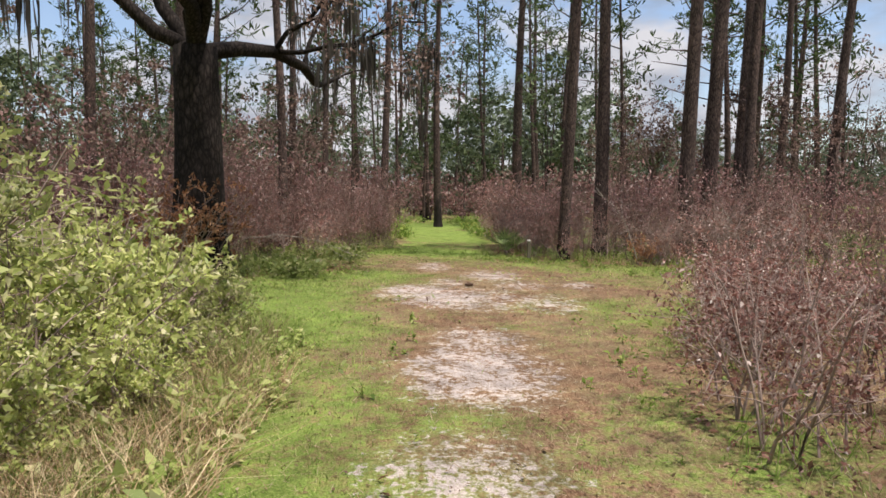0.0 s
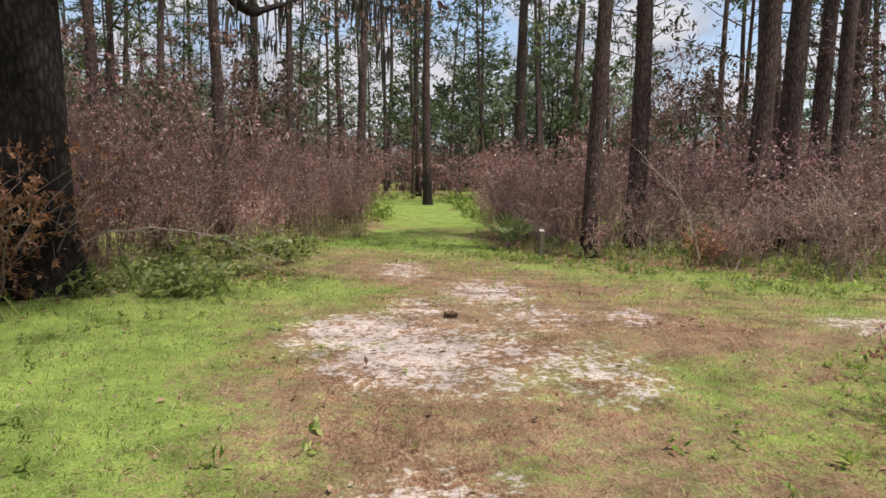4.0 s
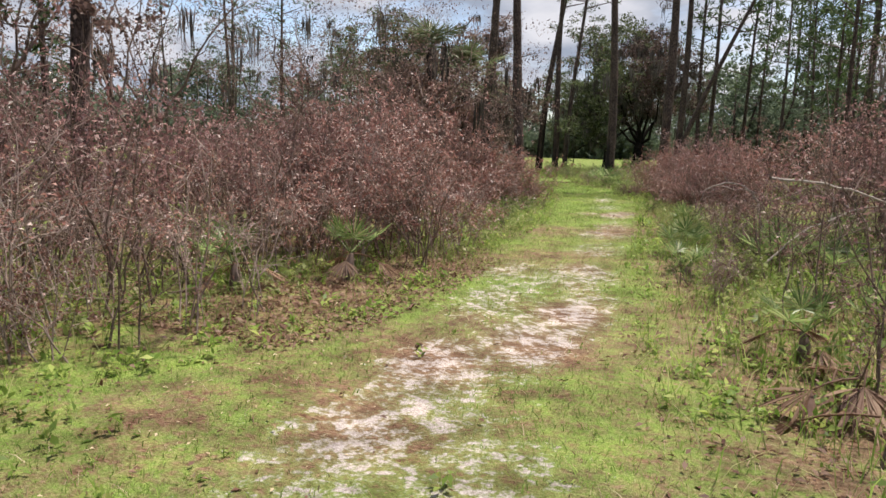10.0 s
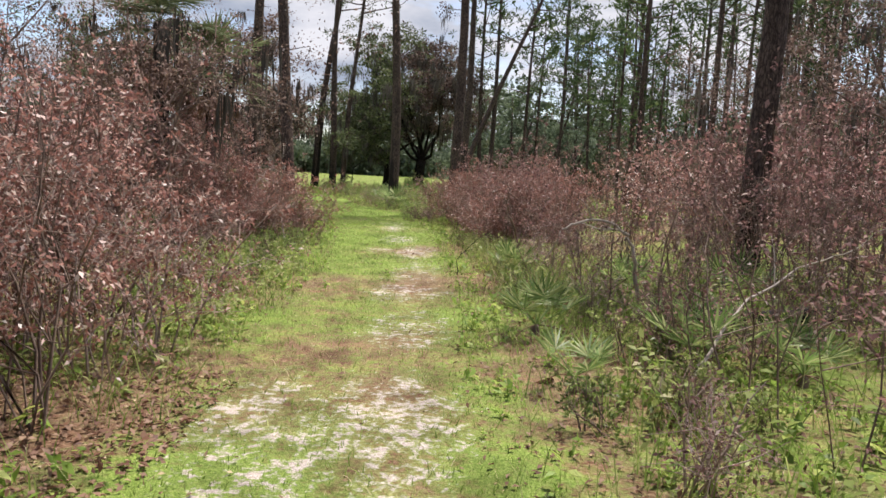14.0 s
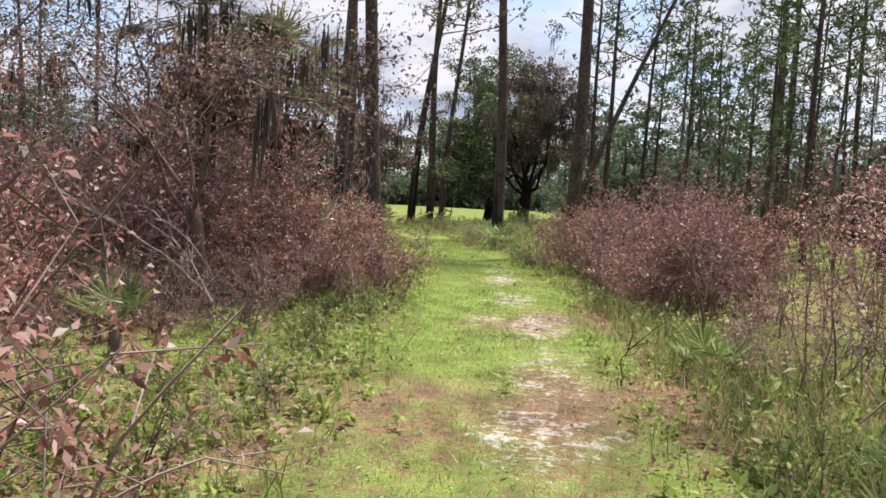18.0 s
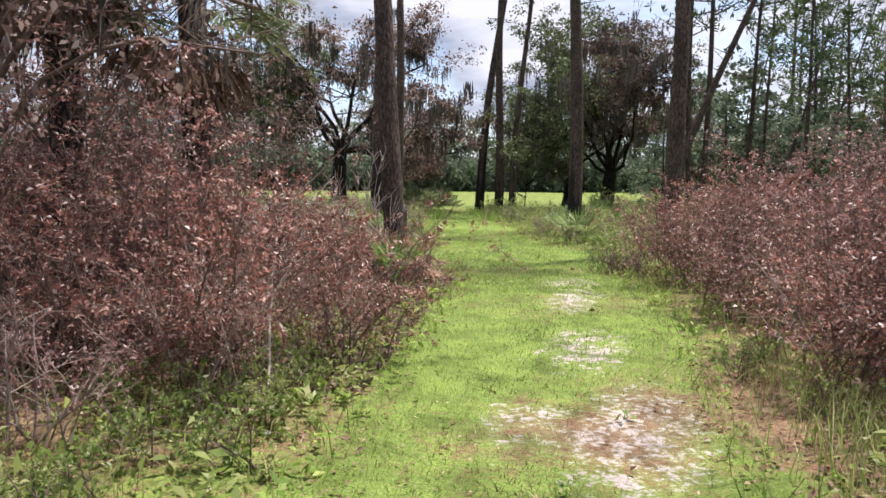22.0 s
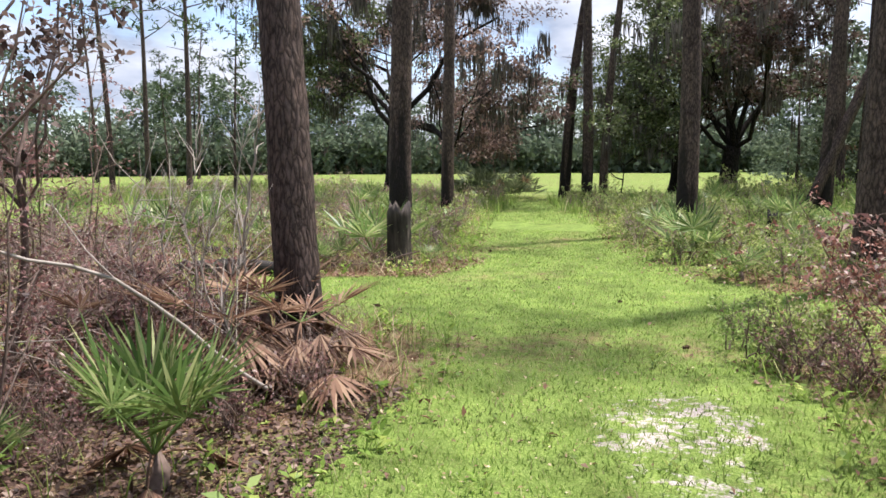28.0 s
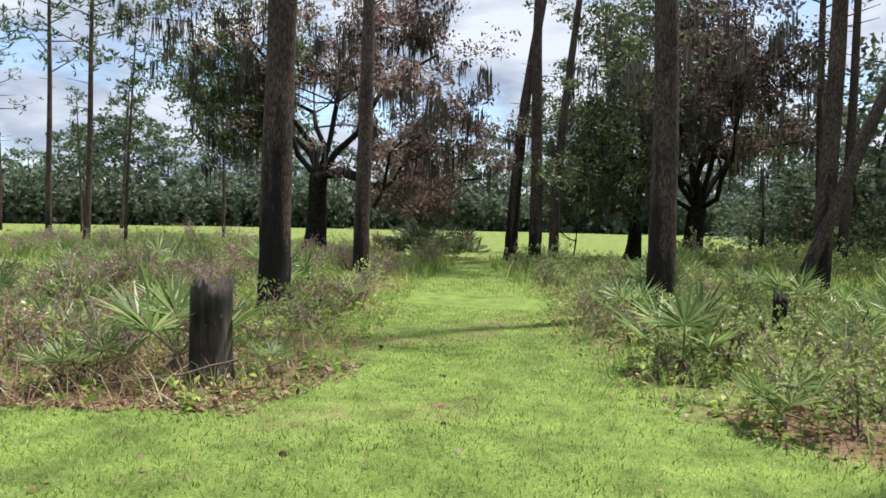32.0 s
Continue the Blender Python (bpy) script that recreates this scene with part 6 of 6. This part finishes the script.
withered = palmetto("withered saw palmetto, its brown fans hanging limp", 3, 12, 0.42, 0.34, trunk=0.5, leaf_m=M_DEADPALM, upright=(-0.2, 0.7))
for x, y, s in [(-3.8, 18.5, 0.85), (-4.15, 18.1, 1.0), (-4.7, 18.35, 1.05), (-4.3, 18.75, 0.95), (-5.1, 17.9, 0.9)]:
    put_copy(withered, x, y, rng.uniform(0, 360), s)
drop_source(withered)
for x, y, h in [(-4.15, 17.9, 1.3), (-4.6, 18.25, 1.7), (-3.85, 17.75, 1.0), (-4.9, 18.0, 1.5), (-4.35, 18.5, 1.9), (-5.2, 18.6, 1.4)]:
    branch("bare sapling with pale twigs", [(x, y, 0.0), (x + 0.05, y + 0.05, h * 0.35), (x - 0.03, y, h * 0.7), (x + 0.08, y + 0.1, h)], 0.011, 18, name="bare_sapling")
for x, y, a, z in [(-3.3, 13.2, 1.2, 1.5), (-2.9, 12.6, 2.0, 1.2), (-4.4, 15.6, 1.6, 0.8), (-4.4, 10.4, 2.6, 1.0), (-4.9, 11.0, 0.6, 1.2)]:
    c, q = math.cos(a), math.sin(a)
    branch("dry pale branch tangled in the brush", [(x - c, y - q, 0.1), (x - 0.4 * c, y - 0.4 * q, z * 0.7), (x + 0.2 * c, y + 0.2 * q, z), (x + c, y + q, z * 0.8)], 0.011, 14)
for x, y, n in [(-4.2, 18.55, 9), (-4.6, 18.0, 8), (-3.75, 18.25, 8), (-4.35, 17.75, 8), (3.0, -1.6, 7)]:
    dead_frond_pile(x, y, n, 1)


# ---------------------------------------------------------------- ground cover (uncountable)
def scatter_points(n, box, weight):
    x, y = rng.uniform(box[0], box[2], n), rng.uniform(box[1], box[3], n)
    keep = rng.uniform(0, 1, n) < weight(x, y)
    x, y = x[keep], y[keep]
    return np.stack([x, y, height_at(x, y)], 1)


def sward(name, label, n, box, weight, hmin, hmax, width, mat, bend=0.6):
    p = scatter_points(n, box, weight)
    k = len(p)
    h = rng.uniform(hmin, hmax, k)
    lean = rng.normal(0, bend, (k, 3)) * h[:, None] * [1, 1, 0]
    ob = new(name, Geo().blades(p, lean, h, width * rng.uniform(0.6, 1.3, k)).mesh(name, [mat]))
    return tagged(ob, label, "grass", kind="stuff")


def turf(x, y):
    d = openness(x, y)
    return (d > -0.3) * np.clip(greenness(x, y) * 1.25 - np.maximum(sandiness(x, y), 0) * 1.35 - 0.1, 0.02, 1)


def rim(x, y):
    d = openness(x, y)
    return np.where((d < 0.25) & (d > -2.2), 0.55 + 0.35 * wave(x, y, 2.0, 9), 0.0)


sward("grass", "short mown grass on the path", 110000, (-9, -15, 13, -4), turf, 0.012, 0.045, 0.006, M_GRASS)
sward("grass", "short mown grass on the path", 120000, (-6, -5, 4, 19), turf, 0.012, 0.05, 0.006, M_GRASS)
sward("grass", "short mown grass on the path", 110000, (-8, 17, 3.5, 31), turf, 0.012, 0.045, 0.008, M_GRASS)
sward("grass", "mown grass of the far part of the path", 40000, (-14, 33, 0, 50), turf, 0.03, 0.07, 0.012, M_GRASS)
sward("dry_grass", "dry straw-coloured grass and pine needles", 50000, (-9, -15, 13, -4), lambda x, y: (openness(x, y) > -1.5) * np.clip(1.05 - greenness(x, y) - 1.4 * np.maximum(sandiness(x, y), 0), 0, 1), 0.01, 0.05, 0.005, M_STRAW, 1.6)
sward("dry_grass", "dry straw-coloured grass and pine needles", 40000, (-5, -5, 4, 21), lambda x, y: (openness(x, y) > -1.8) * np.clip(1.15 - greenness(x, y) - 1.4 * np.maximum(sandiness(x, y), 0), 0, 1), 0.01, 0.05, 0.005, M_STRAW, 1.6)
sward("tall_grass", "tall dry and green grass at the thicket's foot", 26000, (-9, -16, 13, -3.5), rim, 0.08, 0.32, 0.008, M_GRASS)
sward("tall_grass", "tall green grass at the thicket's foot", 30000, (-6, -4, 5, 21), rim, 0.08, 0.34, 0.008, M_GRASS)
sward("tall_grass", "tall grass among the low scrub", 22000, (-22, 20, 6, 44), lambda x, y: (openness(x, y) < 0.15) * 0.8, 0.12, 0.42, 0.011, M_GRASS)
sward("tall_grass", "dry straw grass before the leafy shrubs", 9000, (4.0, -13.2, 10.5, -11.3), lambda x, y: (openness(x, y) < 0.35) * 0.9, 0.12, 0.42, 0.006, M_STRAW)
sward("tall_grass", "green grass before the leafy shrubs", 7000, (4.0, -13.0, 10.5, -11.2), lambda x, y: (openness(x, y) < 0.5) * 0.9, 0.1, 0.38, 0.008, M_GRASS)


def leaf_litter(label, n, box, weight, size, mat=None):
    p = scatter_points(n, box, weight)
    k = len(p)
    p[:, 2] += rng.uniform(0.004, 0.03, k)
    ln = size * rng.uniform(0.5, 1.4, k)
    ax = rand_dirs(k) * [1, 1, 0.35]
    ob = new("leaf_litter", Geo().leaves(p, ax, rand_dirs(k) * 0.5 + [0, 0, 1], ln, ln * 0.5, 0, 0.3).mesh("leaf_litter", [mat or M_LITTER]))
    return tagged(ob, label, "leaves", kind="stuff")


def edge_litter(x, y):
    d = openness(x, y)
    return np.where((d < 0.35) & (d > -2.5), 0.75, 0.035 * (d > 0))


leaf_litter("fallen brown leaves under the shrubs", 26000, (-10, -16, 12, -3.5), edge_litter, 0.06)
leaf_litter("fallen brown leaves under the shrubs", 30000, (-6, -4, 6, 21), edge_litter, 0.045)
leaf_litter("fallen brown leaves among the scrub", 9000, (-10, 18, 4, 30), edge_litter, 0.06)


def weeds(label, n, box, weight, size, leaves=9, mat=None, upright=0.9):
    """Small broad-leaved weeds."""
    p = scatter_points(n, box, weight)
    k = len(p)
    s = size * rng.uniform(0.5, 1.4, k)
    base = np.repeat(p, leaves, 0)
    base[:, 2] += (np.repeat(s, leaves) * rng.uniform(0, 1.6, k * leaves)) * upright
    base[:, :2] += rng.normal(0, 0.35, (k * leaves, 2)) * np.repeat(s, leaves)[:, None]
    ax = rand_dirs(k * leaves, 0.25) * [1, 1, 0.7]
    ln = np.repeat(s, leaves) * rng.uniform(0.6, 1.2, k * leaves)
    g = Geo().leaves(base, ax, rand_dirs(k * leaves) * 0.6 + [0, 0, 1], ln, ln * 0.42, 0, 0.25)
    hh = np.repeat(p, 1, 0)
    g.blades(hh, rng.normal(0, 0.02, (k, 3)), s * 1.5, np.full(k, 0.006))
    ob = new("weeds", g.mesh("weeds", [mat or M_WEED]))
    return tagged(ob, label, "weeds", kind="stuff")


weeds("low broad-leaved green weeds along the growth", 4200, (-10, -14.5, 12, -3.6), lambda x, y: np.where((openness(x, y) < 1.7) & (openness(x, y) > -1.2), 0.4 + 0.5 * wave(x, y, 1.2, 20) - 0.15 * np.maximum(openness(x, y), 0), 0.01), 0.06, 9, None, 0.7)
weeds("low broad-leaved green weeds along the growth", 5200, (-5, -4, 5, 21), lambda x, y: np.where((openness(x, y) < 0.25) & (openness(x, y) > -2.2), 0.55 + 0.4 * wave(x, y, 1.4, 21), 0.01), 0.075)
weeds("broad-leaved weeds on the verge", 1500, (-6, -8.2, 0.5, -3.6), lambda x, y: np.clip(1.1 - np.abs(openness(x, y) - 0.7), 0, 1) * np.clip(0.45 + 0.5 * wave(x, y, 1.5, 61), 0, 1), 0.075, 8, None, 0.6)
weeds("broad-leaved weeds on the verge", 900, (-4, -12.6, 7, -10.4), lambda x, y: np.clip(0.3 + 0.5 * wave(x, y, 1.2, 62), 0, 1) * (openness(x, y) < 2.0), 0.07, 8, None, 0.6)
weeds("low green weeds among the scrub", 6000, (-18, 19, 6, 42), lambda x, y: (openness(x, y) < 0.1) * 0.7, 0.085)
weeds("bright green weeds at the end of the first path", 1200, (-30, -12, -14, -5), lambda x, y: (openness(x, y) < 0.3) * 0.8, 0.2)
weeds("leafy green weeds round a bare branch", 700, (-6.5, -13.2, -1.5, -10.6), lambda x, y: np.where((openness(x, y) < 1.4) & (np.hypot(x + 4.6, y + 11.9) > 0.75), 0.8, 0), 0.12, 10, M_SCRUB, 1.3)
weeds("yellow-green weeds under the bare stems", 1800, (-9, -7.5, -1.6, 1.5), lambda x, y: (openness(x, y) < -0.9) * 0.8, 0.09, 9, M_SCRUB)
weeds("tall yellow-green weeds under the bare stems", 1500, (1.2, -4, 6.5, 10), lambda x, y: (openness(x, y) < -0.5) * np.clip(0.4 + 0.7 * wave(x, y, 1.6, 31), 0, 1), 0.075, 10, None, 1.5)
sward("tall_grass", "green grass under the bare stems", 10000, (1.0, -4, 7.5, 12), lambda x, y: (openness(x, y) < -0.4) * np.clip(0.55 + 0.5 * wave(x, y, 1.1, 71), 0, 1), 0.1, 0.42, 0.009, M_GRASS, 0.4)

sward("dry_grass", "tan dead grass stalks among the scrub", 4500, (-20, 20.5, 4, 42), lambda x, y: (openness(x, y) < -0.1) * np.where(x < -4.5, 0.6, 0.2), 0.15, 0.45, 0.012, M_STRAW, 0.5)
sward("dry_grass", "tan dead grass and needles on the burnt ground", 7000, (-10, 18.4, -3, 25), lambda x, y: (openness(x, y) < -0.2) * 0.9, 0.05, 0.35, 0.010, M_STRAW, 1.2)
sward("dry_grass", "yellow straw before the leafy shrubs", 7000, (6, -12.6, 11.5, -10.9), lambda x, y: (openness(x, y) < 0.7) * 0.9, 0.1, 0.4, 0.007, M_STRAW, 1.2)
weeds("tall yellow-green weeds in the sunlit scrub", 3000, (-5, 21, 6, 42), lambda x, y: (openness(x, y) < -0.1) * 0.8, 0.085, 11, M_SCRUB, 1.6)
weeds("tall yellow-green weeds under the bare stems", 1500, (1.2, -3, 7.5, 11), lambda x, y: (openness(x, y) < -0.5) * np.clip(0.4 + 0.7 * wave(x, y, 1.3, 32), 0, 1), 0.085, 11, M_SCRUB, 2.2)
weeds("tall yellow-green stems on the verge", 1000, (0.7, 6.0, 3.4, 13.4), lambda x, y: np.where((openness(x, y) < -0.2) & (openness(x, y) > -1.9), 0.2 + 0.7 * wave(x, y, 1.5, 33), 0), 0.075, 12, M_SCRUB, 2.6)
sward("tall_grass", "tall olive grass on the verge", 6000, (0.7, 5.5, 3.6, 14.5), lambda x, y: np.where((openness(x, y) < -0.25) & (openness(x, y) > -2.0), 0.2 + 0.8 * wave(x, y, 1.9, 34), 0), 0.14, 0.46, 0.007, M_SCRUB, 0.45)
sward("dry_grass", "tall straw stems on the verge", 2600, (0.7, 5.5, 3.6, 14.5), lambda x, y: np.where((openness(x, y) < -0.2) & (openness(x, y) > -2.0), 0.5 + 0.5 * wave(x, y, 1.2, 35), 0), 0.15, 0.5, 0.005, M_STRAW, 0.5)
leaf_litter("dark litter between the scrub plants", 12000, (-16, 23.2, 2, 36), lambda x, y: (openness(x, y) < 0.1) * 0.7, 0.07)
leaf_litter("dry leaves under the bare stems", 8000, (1.2, -4, 6.5, 12), lambda x, y: (openness(x, y) < -0.3) * 0.8, 0.05)
leaf_litter("brown leaves along the verge", 3200, (0.4, 4.5, 2.6, 14.5), lambda x, y: np.where((openness(x, y) < 0.25) & (openness(x, y) > -0.9), 0.5 + 0.6 * wave(x, y, 1.6, 36), 0), 0.05)
leaf_litter("brown needles and burnt litter round the log", 9000, (-10, 21.8, -4.6, 25.5), lambda x, y: (openness(x, y) < 0.3) * 0.9, 0.06)
sward("tall_grass", "tall grass at the edge of the field", 34000, (-40, 36, 3, 60), lambda x, y: (openness(x, y) < 0.2) * 0.8, 0.2, 0.6, 0.03, M_GRASS, 0.4)
weeds("bright green weeds at the thicket's foot", 1700, (-3.6, 2.5, -1.0, 14), lambda x, y: np.where((openness(x, y) < 0.0) & (openness(x, y) > -1.7), 0.5, 0), 0.08, 10, M_SCRUB, 1.2)
leaf_litter("patch of brown needles beside the weeds", 1800, (-4.4, -12.2, -2.4, -10.6), lambda x, y: np.exp(-(((x + 3.4) / 0.8) ** 2 + ((y + 11.3) / 0.45) ** 2)), 0.05)
leaf_litter("brown leaves and needles beside the path", 5000, (-2.6, -2.0, -0.6, 3.2), lambda x, y: (openness(x, y) < 0.45) * 0.9, 0.055)
leaf_litter("burnt litter under the low shrubs, darkened for tree shade", 42000, (-6, 12.0, -1.6, 18.6), lambda x, y: (openness(x, y) < 0.0) * 0.9, 0.05, M_BURNT_SHADED)
sward("grass", "longer tufts of grass on the mown path", 36000, (-8, -14, 12, -4), lambda x, y: (turf(x, y) > 0.15) * np.clip(wave(x, y, 1.7, 41), 0, 1), 0.02, 0.06, 0.007, M_GRASS, 0.8)
sward("grass", "longer tufts of grass on the mown path", 50000, (-6, -4, 3, 26), lambda x, y: (turf(x, y) > 0.15) * np.clip(wave(x, y, 1.7, 42), 0, 1), 0.02, 0.06, 0.007, M_GRASS, 0.8)
sward("dry_grass", "fallen pine needles on the sandy clearing", 30000, (-6, -12.5, 11, -5), lambda x, y: (openness(x, y) > -0.2) * np.clip(0.5 + 0.6 * wave(x, y, 0.9, 43) - 0.6 * sandiness(x, y), 0, 1), 0.006, 0.03, 0.005, M_STRAW, 3.5)
weeds("bright leafy weeds before the pale shrubs", 620, (4.6, -12.7, 9.8, -11.0), lambda x, y: (openness(x, y) < 0.7) * 0.9, 0.1, 10, M_SCRUB, 1.0)
leaf_litter("small pale dry leaves and straw on the clearing", 9000, (-6, -12.5, 11, -4.5), lambda x, y: (openness(x, y) > -0.3) * np.clip(0.5 + 0.6 * wave(x, y, 1.1, 51) - 1.2 * np.maximum(sandiness(x, y), 0), 0, 1), 0.032, M_STRAW)
leaf_litter("small pale dry leaves and straw on the path", 9000, (-3.5, -4.5, 3, 20), lambda x, y: (openness(x, y) > -0.3) * np.clip(0.4 + 0.6 * wave(x, y, 1.1, 52) - 1.2 * np.maximum(sandiness(x, y), 0), 0, 1), 0.03, M_STRAW)
weeds("small bright weeds on the trodden grass", 1700, (-7, -13, 11, -4.5), lambda x, y: (openness(x, y) > 0.2) * np.clip(wave(x, y, 0.9, 53) * 1.2 - 0.1, 0, 1), 0.035, 7, None, 0.5)
weeds("small bright weeds on the trodden grass", 1700, (-3.5, -4.5, 3, 22), lambda x, y: (openness(x, y) > 0.0) * np.clip(wave(x, y, 0.9, 54) * 1.2 - 0.1, 0, 1), 0.032, 7, None, 0.5)
